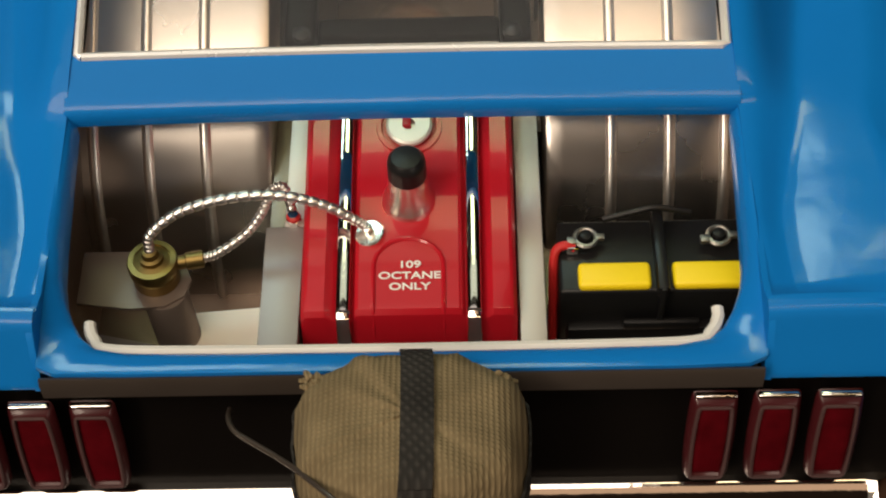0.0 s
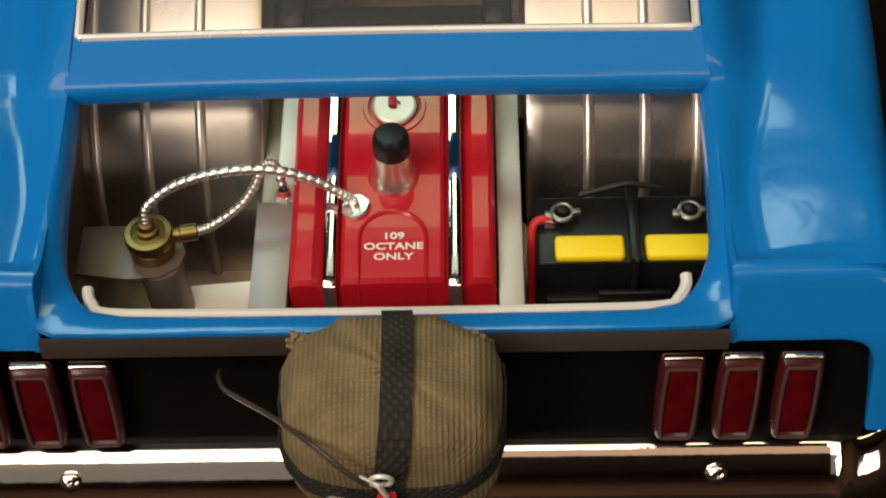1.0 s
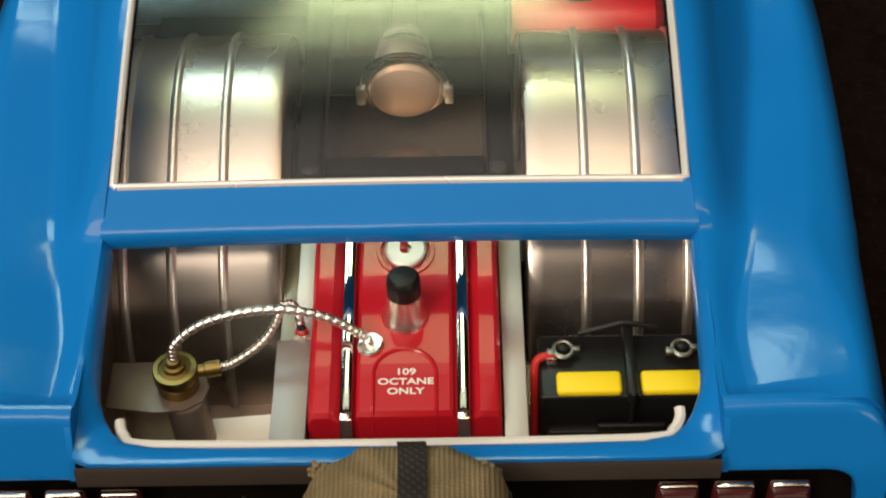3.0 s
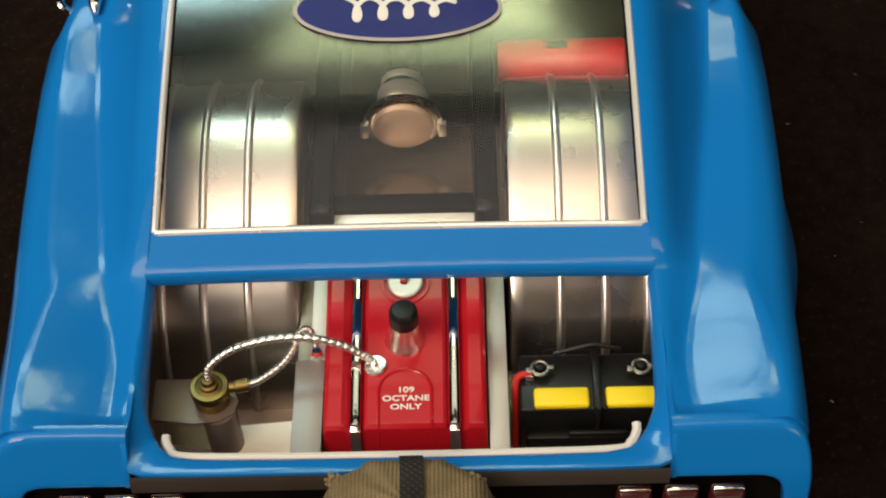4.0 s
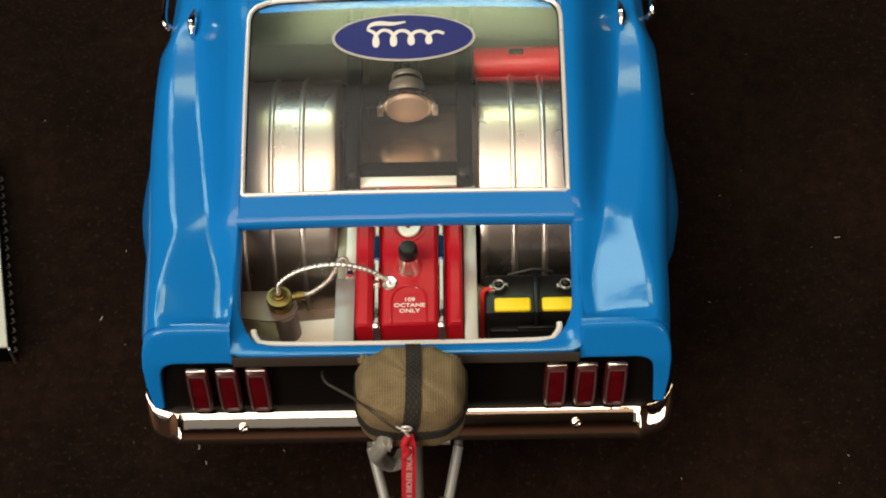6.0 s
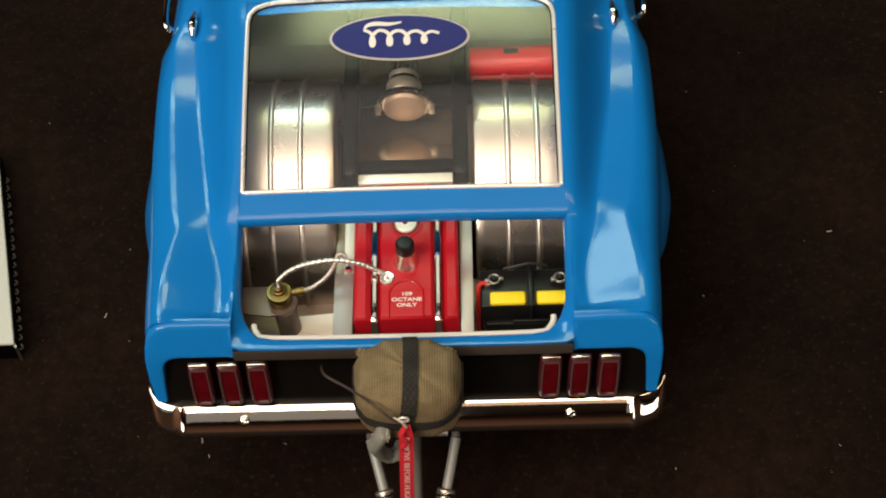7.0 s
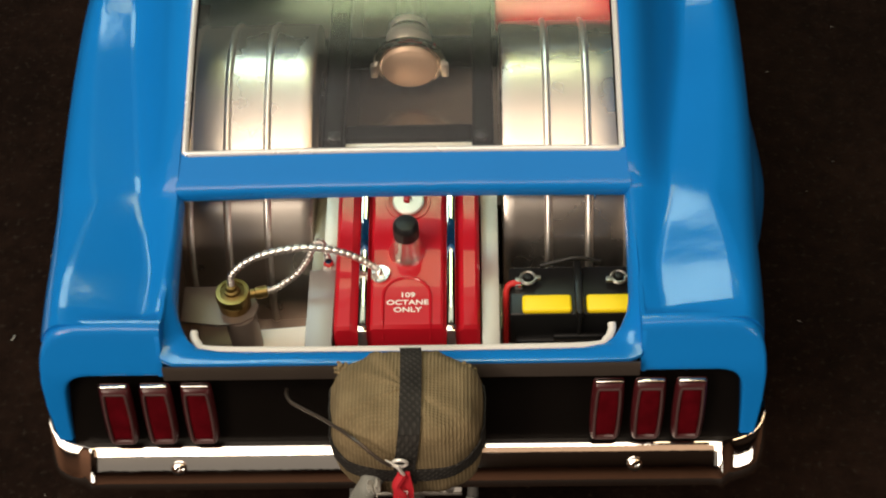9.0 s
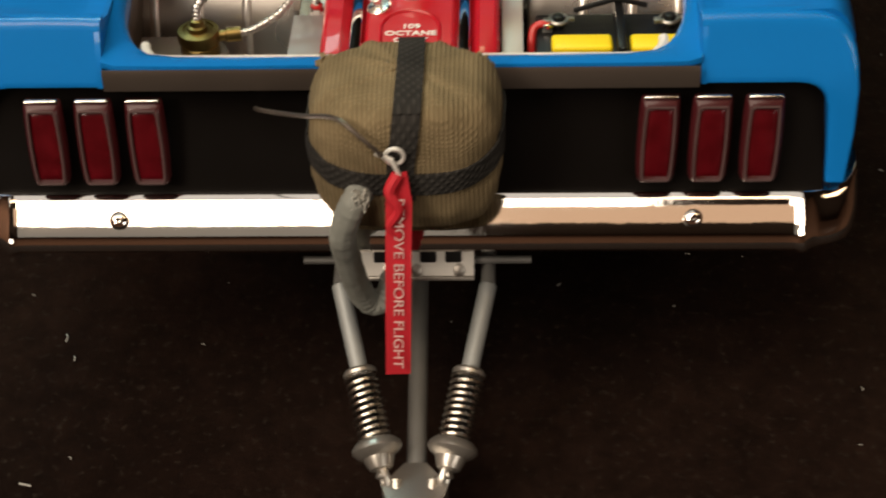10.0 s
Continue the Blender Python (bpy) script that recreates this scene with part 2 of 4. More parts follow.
CARD = surface("grey_card", (0.5, 0.5, 0.46), 0.5, 0.2, 0.1, 20, 0.1)
WALL = surface("brown_wall", (0.145, 0.07, 0.04), 0.9, 0.0, 0.3, 3, 0.2)
CEIL = surface("unseen_ceiling_brown", (0.06, 0.034, 0.02), 0.9, 0.0, 0.15, 3, 0.2)
KHAKI = woven("khaki_canvas", (0.092, 0.070, 0.037), (0.27, 0.208, 0.117), 640, depth=0.5, cross=0.65)
WEBBING = woven("black_webbing", (0.006, 0.006, 0.006), (0.05, 0.047, 0.043), 400, diagonal=45)


def glass_mat():
    m, nt, b = node_mat("tinted_clear_plastic")
    b.inputs["Base Color"].default_value = (0.97, 0.96, 0.94, 1)
    b.inputs["Roughness"].default_value = 0.0
    b.inputs["IOR"].default_value = 1.05
    b.inputs["Transmission Weight"].default_value = 1.0
    b.inputs["Coat Weight"].default_value = 1.0
    b.inputs["Coat IOR"].default_value = 1.5
    b.inputs["Coat Roughness"].default_value = 0.11
    return m


GLASS = glass_mat()


def braided():
    """Silver braid: bands wound round the hose."""
    m, nt, b = node_mat("silver_braid")
    tc = nt.nodes.new("ShaderNodeTexCoord")
    w = nt.nodes.new("ShaderNodeTexNoise")
    w.inputs["Scale"].default_value = 900
    nt.links.new(tc.outputs["Object"], w.inputs["Vector"])
    mix = nt.nodes.new("ShaderNodeMix")
    mix.data_type = "RGBA"
    mix.inputs["A"].default_value, mix.inputs["B"].default_value = (0.6, 0.57, 0.54, 1), (0.95, 0.93, 0.9, 1)
    nt.links.new(w.outputs["Fac"], mix.inputs["Factor"])
    nt.links.new(mix.outputs["Result"], b.inputs["Base Color"])
    b.inputs["Metallic"].default_value, b.inputs["Roughness"].default_value = 1.0, 0.28
    return m


BRAID = braided()


# ---- mesh helpers ----
def thing(name, at, label, category, group="", kind=""):
    ob = new(name)
    ob.empty_display_size = 0.002
    ob.matrix_basis = Matrix.Translation([v * S for v in at])
    return tagged(ob, label, category, group, kind)


def part(name, bm, material, parent=None, label="", smooth=True, sharp=35):
    """Links a bmesh as one mesh object under a thing or a part."""
    bmesh.ops.recalc_face_normals(bm, faces=bm.faces)
    bmesh.ops.scale(bm, vec=(S, S, S), verts=bm.verts)
    for f in bm.faces:
        f.smooth = smooth
    lim = radians(sharp)
    for e in bm.edges:
        if len(e.link_faces) == 2 and e.calc_face_angle(0) > lim:
            e.smooth = False
    me = bpy.data.meshes.new(name)
    bm.to_mesh(me)
    bm.free()
    me.materials.append(material)
    ob = new(name, me)
    if parent:
        ob.parent = parent
        if parent.parent is None:
            ob.matrix_parent_inverse = parent.matrix_basis.inverted()
    if label:
        tagged(ob, label)
    return ob


def bevel(bm, width, seg=2, angle=40):
    es = [e for e in bm.edges if len(e.link_faces) == 2 and e.calc_face_angle(0) > radians(angle)]
    if es:
        bmesh.ops.bevel(bm, geom=es, offset=width, segments=seg, profile=0.5, affect="EDGES", clamp_overlap=True)
    return bm


def box(x0, x1, y0, y1, z0, z1, bev=0.0, seg=2, bm=None):
    own = bmesh.new()
    bmesh.ops.create_cube(own, size=1)
    for v in own.verts:
        v.co = ((x0 + x1) / 2 + v.co.x * (x1 - x0), (y0 + y1) / 2 + v.co.y * (y1 - y0), (z0 + z1) / 2 + v.co.z * (z1 - z0))
    if bev:
        bevel(own, bev, seg)
    return merge(bm, own)


def merge(bm, own):
    if bm is None:
        return own
    me = bpy.data.meshes.new("tmp")
    own.to_mesh(me)
    own.free()
    bm.from_mesh(me)
    bpy.data.meshes.remove(me)
    return bm


def loft(rings, closed=True, caps=True, bm=None):
    """Faces between rings of points with as many points each."""
    bm = bm or bmesh.new()
    vs = [[bm.verts.new(p) for p in ring] for ring in rings]
    n = len(rings[0])
    for a, b in zip(vs, vs[1:]):
        for i in range(n if closed else n - 1):
            j = (i + 1) % n
            bm.faces.new((a[i], a[j], b[j], b[i]))
    if closed and caps:
        bm.faces.new(vs[0][::-1])
        bm.faces.new(vs[-1])
    return bm


def revolve(profile, centre, axis=(0, 0, 1), seg=24, bm=None):
    """A turned form: profile of (radius, height along the axis) from the centre."""
    q = Vector((0, 0, 1)).rotation_difference(Vector(axis).normalized())
    c = Vector(centre)
    rings = []
    for r, h in profile:
        rings.append([c + q @ Vector((max(r, 1e-4) * math.cos(a), max(r, 1e-4) * math.sin(a), h)) for a in (2 * math.pi * k / seg for k in range(seg))])
    return loft(rings, bm=bm)


def spline(pts, n):
    """Points along a smooth curve through the given ones."""
    p = [Vector(v) for v in pts]
    p = [2 * p[0] - p[1]] + p + [2 * p[-1] - p[-2]]
    out = []
    for i in range(1, len(p) - 2):
        for k in range(n):
            t = k / n
            a, b, c, d = p[i - 1 : i + 3]
            out.append(0.5 * ((2 * b) + (c - a) * t + (2 * a - 5 * b + 4 * c - d) * t * t + (3 * b - a - 3 * c + d) * t**3))
    return out + [p[-2]]


def sweep(pts, radius, seg=10, bm=None, caps=True):
    """A tube along points; radius may be a function of the share of the way."""
    pts = [Vector(p) for p in pts]
    rings = []
    up = None
    for i, p in enumerate(pts):
        d = (pts[min(i + 1, len(pts) - 1)] - pts[max(i - 1, 0)]).normalized()
        if up is None:
            up = d.orthogonal().normalized()
        up = (up - d * up.dot(d)).normalized()
        side = d.cross(up)
        r = radius(i / (len(pts) - 1)) if callable(radius) else radius
        rings.append([p + r * (math.cos(a) * up + math.sin(a) * side) for a in (2 * math.pi * k / seg for k in range(seg))])
    return loft(rings, caps=caps, bm=bm)


def rod(p, q, r, seg=14, bm=None):
    return sweep([p, q], r, seg, bm)


def sheet(fn, us, vs, thick, bm=None):
    """A sheet of the given thickness on the surface fn(u, v), thickened along its normals, downwards."""
    own = bmesh.new()
    g = [[own.verts.new(fn(u, v)) for v in vs] for u in us]
    for a, b in zip(g, g[1:]):
        for i in range(len(vs) - 1):
            own.faces.new((a[i], a[i + 1], b[i + 1], b[i]))
    bmesh.ops.recalc_face_normals(own, faces=own.faces)
    own.normal_update()
    if sum(f.normal.z for f in own.faces) < 0:
        bmesh.ops.reverse_faces(own, faces=own.faces)
    bmesh.ops.solidify(own, geom=list(own.faces), thickness=thick)
    return merge(bm, own)


def lerp_table(rows, y):
    if y <= rows[0][0]:
        return rows[0][1:]
    for a, b in zip(rows, rows[1:]):
        if y <= b[0]:
            t = (y - a[0]) / (b[0] - a[0])
            t = t * t * (3 - 2 * t) * 0.4 + t * 0.6
            return [p + (q - p) * t for p, q in zip(a[1:], b[1:])]
    return rows[-1][1:]


def glide_table(rows, y):
    """Smooth, never overshooting curve through the rows of a table."""
    k = max(0, min(len(rows) - 2, sum(1 for r in rows if r[0] <= y) - 1))
    out = []
    for c in range(1, len(rows[0])):
        d = [(q[c] - p[c]) / (q[0] - p[0]) for p, q in zip(rows, rows[1:])]

        def slope(i):
            if i == 0 or i == len(rows) - 1:
                return d[max(0, i - 1)]
            a, b = d[i - 1], d[i]
            return 0.0 if a * b <= 0 else 2 * a * b / (a + b)
        (y0, p), (y1, q) = (rows[k][0], rows[k][c]), (rows[k + 1][0], rows[k + 1][c])
        h = y1 - y0
        t = min(1, max(0, (y - y0) / h))
        out.append(p * (1 + 2 * t) * (1 - t) ** 2 + h * slope(k) * t * (1 - t) ** 2 + q * t * t * (3 - 2 * t) + h * slope(k + 1) * t * t * (t - 1))
    return out


def span(a, b, n):
    return [a + (b - a) * k / n for k in range(n + 1)]


def words(text, size, m, material, parent, name="lettering", bold=0.018):
    """Raised lettering in the built-in font, centred on the pose m (full-size metres)."""
    cu = bpy.data.curves.new(name, "FONT")
    cu.body, cu.size, cu.align_x, cu.align_y, cu.extrude = text, size, "CENTER", "CENTER", 0.0008
    cu.offset = size * bold
    tmp = new("tmp", cu)
    me = bpy.data.meshes.new_from_object(tmp.evaluated_get(bpy.context.evaluated_depsgraph_get()))
    bpy.data.objects.remove(tmp)
    bm = bmesh.new()
    bm.from_mesh(me)
    bpy.data.meshes.remove(me)
    bm.transform(m)
    return part(name, bm, material, parent, smooth=False)


# ---- the setting: black cloth; brown walls and ceiling unseen, toned for chrome reflections ----
tagged(part("ground", box(-52, 54, -58, 42, -0.4, 0), CLOTH, smooth=False), "black cloth covering the whole table", "cloth", kind="structure")
for nm, b in (("wall_north", (-53, 55, 42, 43, -1, 38)), ("wall_south", (-53, 55, -59, -58, -1, 38)), ("wall_east", (54, 55, -58, 42, -1, 38)), ("wall_west", (-53, -52, -58, 42, -1, 38))):
    tagged(part(nm, box(*b), WALL, smooth=False), "plain brown room wall", "wall", kind="structure")
tagged(part("ceiling", box(-53, 55, -59, 43, 38, 39), CEIL, smooth=False), "unseen dark brown ceiling", "ceiling", kind="structure")

# ---- model car: body ----
car = thing("model_car", (0, 1.0, 0), "glossy blue die-cast muscle car model without its boot lid", "model car")

# rows of y: glass edge x, z; valley x, z; crest x, z; shoulder x, z; side x at mid height; side x low
QUARTER = [
    (0.075, 0.598, 0.906, 0.68, 0.905, 0.838, 0.914, 0.874, 0.892, 0.903, 0.897),
    (0.130, 0.594, 0.877, 0.650, 0.871, 0.846, 0.913, 0.880, 0.890, 0.908, 0.905),
    (0.250, 0.592, 0.888, 0.645, 0.873, 0.844, 0.917, 0.887, 0.890, 0.915, 0.920),
    (0.380, 0.590, 0.908, 0.670, 0.880, 0.826, 0.915, 0.890, 0.890, 0.922, 0.932),
    (0.480, 0.588, 0.928, 0.695, 0.893, 0.810, 0.914, 0.892, 0.890, 0.930, 0.945),
    (0.505, 0.587, 0.945, 0.698, 0.897, 0.815, 0.914, 0.894, 0.891, 0.932, 0.954),
    (0.566, 0.584, 0.972, 0.705, 0.902, 0.830, 0.914, 0.897, 0.893, 0.939, 0.978),
    (0.800, 0.580, 1.028, 0.740, 0.905, 0.858, 0.916, 0.910, 0.899, 0.955, 1.014),
    (1.000, 0.579, 1.075, 0.770, 0.911, 0.876, 0.921, 0.918, 0.903, 0.963, 1.006),
    (1.150, 0.578, 1.110, 0.786, 0.927, 0.880, 0.935, 0.921, 0.911, 0.964, 0.988),
    (1.300, 0.578, 1.144, 0.800, 0.956, 0.875, 0.962, 0.920, 0.916, 0.958, 0.960),
    (1.420, 0.578, 1.168, 0.803, 0.975, 0.855, 0.972, 0.895, 0.920, 0.925, 0.935),
    (1.800, 0.570, 1.230, 0.790, 0.990, 0.840, 0.975, 0.880, 0.920, 0.920, 0.920),
]


def sail(t):
    """Drop of the panel beside the glass: flat at first, then steeply down to the valley."""
    k = min(1, max(0, (t - 0.15) / 0.85))
    return 0.18 * t + 0.82 * k * k * (3 - 2 * k)


def quarter_ring(y, sx):
    ex, ez, vx, vz, cx, cz, ox, oz, mx, lx = glide_table(QUARTER, y)
    if 0.578 < y < 1.33:
        ez += 0.0115 * math.sin(math.pi * (y - 0.578) / 0.752)
    pts = [(ex, ez)]
    pts += [(ex + (vx - ex) * t, ez + (vz - ez) * sail(t)) for t in (0.06, 0.15, 0.26, 0.38, 0.5, 0.62, 0.74, 0.86, 0.94)]
    pts += [(vx, vz)]
    pts += [(vx + (cx - vx) * t, vz + (cz - vz) * t * (1.12 - 0.12 * t)) for t in (0.12, 0.3, 0.5, 0.7, 0.86)]
    pts += [(cx, cz), (cx + 0.010, cz - 0.0022), (cx + (ox - cx) * 0.6, cz + (oz - cz) * 0.35), (ox, oz), ((ox + mx) / 2 + 0.008, oz - 0.04), (mx, 0.79), (mx + 0.004, 0.72), ((mx + lx) / 2, 0.66), (lx, 0.60), (lx - 0.01, 0.53), (lx - 0.05, 0.45)]
    return [(sx * x, y, z) for x, z in pts]


def glass_point(u, v):
    """u across, v from the lower edge (0) to the upper one (1)."""
    bow = 1 - (u / 0.57) ** 2
    return Vector((u, 0.578 + 0.752 * v + (0.002 + 0.011 * v) * bow, 0.966 + 0.177 * v + (0.004 + 0.005 * v) * bow + 0.0155 * math.sin(math.pi * v)))


def body_shell():
    bm = bmesh.new()
    for sx in (-1, 1):
        ys = sorted({r[0] for r in QUARTER} | set(span(0.09, 1.8, 72)))
        rings = [quarter_ring(y, sx) for y in ys]
        own = loft(rings, closed=False)
        bmesh.ops.recalc_face_normals(own, faces=own.faces)
        s = sum(f.normal.z for f in own.faces)
        if s < 0:
            bmesh.ops.reverse_faces(own, faces=own.faces)
        bmesh.ops.solidify(own, geom=list(own.faces), thickness=0.012)
        merge(bm, own)
        # rear face: the ear over the lights, turning down beside them, one rounded strip
        def back(z):
            return 0.062 - 0.5 * (0.912 - z) if z > 0.785 else -0.0015 - 0.27 * (0.785 - z)
        strip = [((0.592, 0.787), (0.592, 0.907)), ((0.64, 0.787), (0.64, 0.909)), ((0.70, 0.787), (0.70, 0.910)), ((0.76, 0.787), (0.768, 0.910)), ((0.785, 0.787), (0.810, 0.910)), ((0.803, 0.785), (0.838, 0.905)), ((0.818, 0.780), (0.862, 0.894)), ((0.830, 0.771), (0.880, 0.876)), ((0.839, 0.757), (0.892, 0.853)), ((0.845, 0.737), (0.899, 0.823)), ((0.848, 0.70), (0.904, 0.775)), ((0.851, 0.64), (0.903, 0.69)), ((0.853, 0.585), (0.892, 0.585))]
        rings = []
        for (ix, iz), (ox, oz) in strip:
            ring = [(ix, back(iz) + 0.05, iz), (ix, back(iz) + 0.012, iz)]
            for t in (0.0, 0.025, 0.07, 0.13, 0.3, 0.5, 0.7, 0.86, 0.90, 0.94, 0.975, 1.0):
                x, z = ix + (ox - ix) * t, iz + (oz - iz) * t
                near, far = max(0, 1 - t / 0.13), max(0, (t - 0.86) / 0.14)
                ring.append((x, back(z) + 0.009 * (1 - math.sqrt(max(0, 1 - near * near))) + 0.009 * (1 - math.sqrt(max(0, 1 - far * far))), z))
            ring += [(ox, back(oz) + 0.03, oz - 0.001), (ox, 0.09, oz - 0.006)]
            rings.append([(sx * x, y, z) for x, y, z in ring])
        merge(bm, loft(rings))
        # inner side of the ear and the lip round the opening
        outer = [(0.590, 0.482, 0.922), (0.592, 0.36, 0.904), (0.593, 0.25, 0.892), (0.593, 0.16, 0.872), (0.593, 0.10, 0.858), (0.593, 0.05, 0.848), (0.590, 0.018, 0.844), (0.56, 0.005, 0.843), (0.45, 0.003, 0.843), (0.30, 0.003, 0.843), (0.0, 0.003, 0.843)]
        inner = [(0.581, 0.482, 0.908), (0.579, 0.36, 0.888), (0.577, 0.25, 0.870), (0.574, 0.185, 0.852), (0.566, 0.145, 0.843), (0.550, 0.105, 0.838), (0.532, 0.075, 0.836), (0.505, 0.053, 0.836), (0.45, 0.041, 0.837), (0.30, 0.037, 0.838), (0.0, 0.036, 0.838)]
        def lip(k):
            a, b = Vector(outer[k]), Vector(inner[k])
            d = Vector((b.x - a.x, b.y - a.y, 0)).normalized()
            return [a + Vector((0, 0, -0.05 if k < 6 else -0.014)) - (0.014 if k < 6 else 0.004) * d, a - (0.012 if k < 6 else 0.005) * d + Vector((0, 0, -0.012 if k < 6 else -0.006)), a - 0.004 * d, a.lerp(b, 0.3) + Vector((0, 0, 0.003)), a.lerp(b, 0.75) + Vector((0, 0, 0.002)), b, b + 0.004 * d + Vector((0, 0, -0.008)), b + 0.003 * d + Vector((0, 0, -0.04))]
        own = loft([[(sx * p.x, p.y, p.z) for p in lip(k)] for k in range(len(outer))], closed=True)
        merge(bm, own)
        own = loft([[(sx * 0.593, y, z0), (sx * 0.604, y, z0), (sx * 0.604, y, z1), (sx * 0.593, y, z1)] for y, z0, z1 in ((0.002, 0.7885, 0.792), (0.05, 0.7885, 0.890), (0.075, 0.7885, 0.899), (0.135, 0.7885, 0.881), (0.25, 0.80, 0.884), (0.48, 0.86, 0.916))])
        merge(bm, own)
    # panel between the glass and the opening, rolled down at its rear edge
    prof = [(0.585, 0.972), (0.567, 0.968), (0.535, 0.956), (0.505, 0.945), (0.489, 0.939), (0.4835, 0.9355), (0.4795, 0.930), (0.477, 0.922), (0.477, 0.91), (0.48, 0.896)]
    own = sheet(lambda u, v: (u, prof[v][0] + 0.002 * (1 - (u / 0.59) ** 2), prof[v][1] + 0.005 * (1 - (u / 0.59) ** 2)), span(-0.592, 0.592, 24), range(len(prof)), 0.014)
    merge(bm, own)
    # body round the upper corners of the glass
    for sx in (-1, 1):
        inner = [(0.576, 0.88), (0.574, 0.91), (0.566, 0.945), (0.546, 0.975), (0.51, 0.992), (0.46, 1.0)]
        outer = [(0.584, 0.88), (0.584, 0.92), (0.584, 0.96), (0.584, 1.012), (0.53, 1.012), (0.46, 1.012)]
        own = sheet(lambda u, v: glass_point(sx * (inner[u][0] + (outer[u][0] - inner[u][0]) * v), inner[u][1] + (outer[u][1] - inner[u][1]) * v) + Vector((0, 0, 0.0025)), range(6), span(0, 1, 3), 0.006)
        merge(bm, own)
    # roof from the glass forward
    own = sheet(lambda u, v: (u, v, 1.144 + 0.19 * (v - 1.31) - 0.06 * (v - 1.31) ** 2 + 0.02 * (1 - (u / 0.58) ** 2)), span(-0.582, 0.582, 16), span(1.333, 2.9, 20), 0.014)
    merge(bm, own)
    return bm


part("body_shell", body_shell(), BLUE, car, "glossy blue painted body with raised rear shoulders", sharp=50)


def front_body():
    """The plain front half of the shell: doors, bonnet and nose."""
    rows = [(1.8, 0.92, 0.98), (2.4, 0.90, 0.97), (3.1, 0.90, 0.95), (3.8, 0.90, 0.92), (4.45, 0.86, 0.85), (4.62, 0.8, 0.78)]
    rings = []
    for y, w, z in rows:
        rings.append([(-w + 0.03, y, 0.42), (-w, y, 0.6), (-w, y, z - 0.14), (-w + 0.05, y, z - 0.02), (-w + 0.12, y, z), (0, y, z + 0.03), (w - 0.12, y, z), (w - 0.05, y, z - 0.02), (w, y, z - 0.14), (w, y, 0.6), (w - 0.03, y, 0.42)])
    return loft(rings, closed=True)


part("front_body", front_body(), BLUE, car)
# added dark sheets hide the blue insides of front body and roof
part("dark_cabin_cover", box(-0.87, 0.87, 1.77, 1.79, 0.40, 0.985), FLOOR_DARK, car)
part("headliner", sheet(lambda u, v: (u, v, 1.118 + 0.19 * (v - 1.31) - 0.06 * (v - 1.31) ** 2 + 0.016 * (1 - (u / 0.58) ** 2)), span(-0.56, 0.56, 10), span(1.345, 2.85, 12), 0.006), SATIN_BLACK, car)
cab = bmesh.new()
for sx in (-1, 1):
    sheet(lambda u, v: (sx * (0.58 + 0.2 * v), u, 1.2 - 0.2 * v + 0.04 * math.sin((u - 1.8) * 2.2)), span(1.8, 2.9, 8), span(0, 1, 4), 0.012, cab)
sheet(lambda u, v: (u * (1 + 0.3 * v), 2.9 + 0.62 * v, 1.24 - 0.28 * v), span(-0.58, 0.58, 8), span(0, 1, 4), 0.012, cab)
part("cabin_side", cab, SATIN_BLACK, car, "dark side windows")

# rear glass, its bright frame and the printed oval
pane = part("rear_window", sheet(glass_point, span(-0.568, 0.568, 20), span(0.0, 1.0, 16), 0.006), GLASS, car, "large clear rear window")
pane.visible_shadow = False
edge = []
for u, v in [(u, 0.0) for u in span(-0.565, 0.565, 16)] + [(0.573, v) for v in span(0.005, 0.9, 12)] + [(0.565, 0.945), (0.545, 0.975), (0.51, 0.992)] + [(u, 1.0) for u in span(0.47, -0.47, 12)] + [(-0.51, 0.992), (-0.545, 0.975), (-0.565, 0.945)] + [(-0.573, v) for v in span(0.9, 0.005, 12)]:
    edge.append(glass_point(u, v) + Vector((0, 0, 0.004)))
trim = bmesh.new()
sweep(edge + edge[:1], 0.0085, 8, trim, caps=False)
# blue strip just below the upper edge of the glass
flange = sheet(lambda u, v: glass_point(u, v) + Vector((0, 0, -0.014 - 0.05 * (1 - v))), span(-0.54, 0.54, 16), span(0.958, 1.0, 3), 0.004)
part("upper_glass_strip", flange, BLUE, car, "blue strip under the window's upper edge")
moulding = part("window_trim", trim, POLISHED, car, "thin chrome window moulding")
for off, nm in ((0.0095, "inner_seal"), (-0.0105, "outer_gap")):
    seal = bmesh.new()
    mid = Vector((0, 0.954, 0))
    line = []
    for p in edge:
        d = Vector((mid.x - p.x, mid.y - p.y, 0))
        d = Vector((math.copysign(min(1, abs(d.x) / 0.5) ** 6, d.x), math.copysign(min(1, abs(d.y) / 0.36) ** 6, d.y), 0)).normalized()
        line.append(p + d * off + Vector((0, 0, 0.34 * d.y * off - 0.0055)))
    sweep(line + line[:1], 0.0034, 6, seal, caps=False)
    part(nm, seal, SATIN_BLACK, moulding, "thin dark line along the moulding")


def on_glass(x, y, lift):
    """A point over the glass at x, y."""
    v = (y - 0.578) / 0.752
    p = glass_point(x, v)
    return Vector((x, p.y - (0.002 + 0.011 * v) * (1 - (x / 0.57) ** 2), p.z + lift))


def oval(rx, ry, lift, thick=0.0012):
    own = bmesh.new()
    rings = []
    for k in (0.0, 0.35, 0.7, 1.0):
        rings.append([on_glass(-0.002 + rx * max(k, 0.02) * math.cos(a), 1.165 + ry * max(k, 0.02) * math.sin(a), lift) for a in span(0, 2 * math.pi, 48)[:-1]])
    loft(rings, closed=True, caps=False, bm=own)
    own.faces.new(own.verts[:48])
    bmesh.ops.solidify(own, geom=list(own.faces), thickness=thick)
    return own


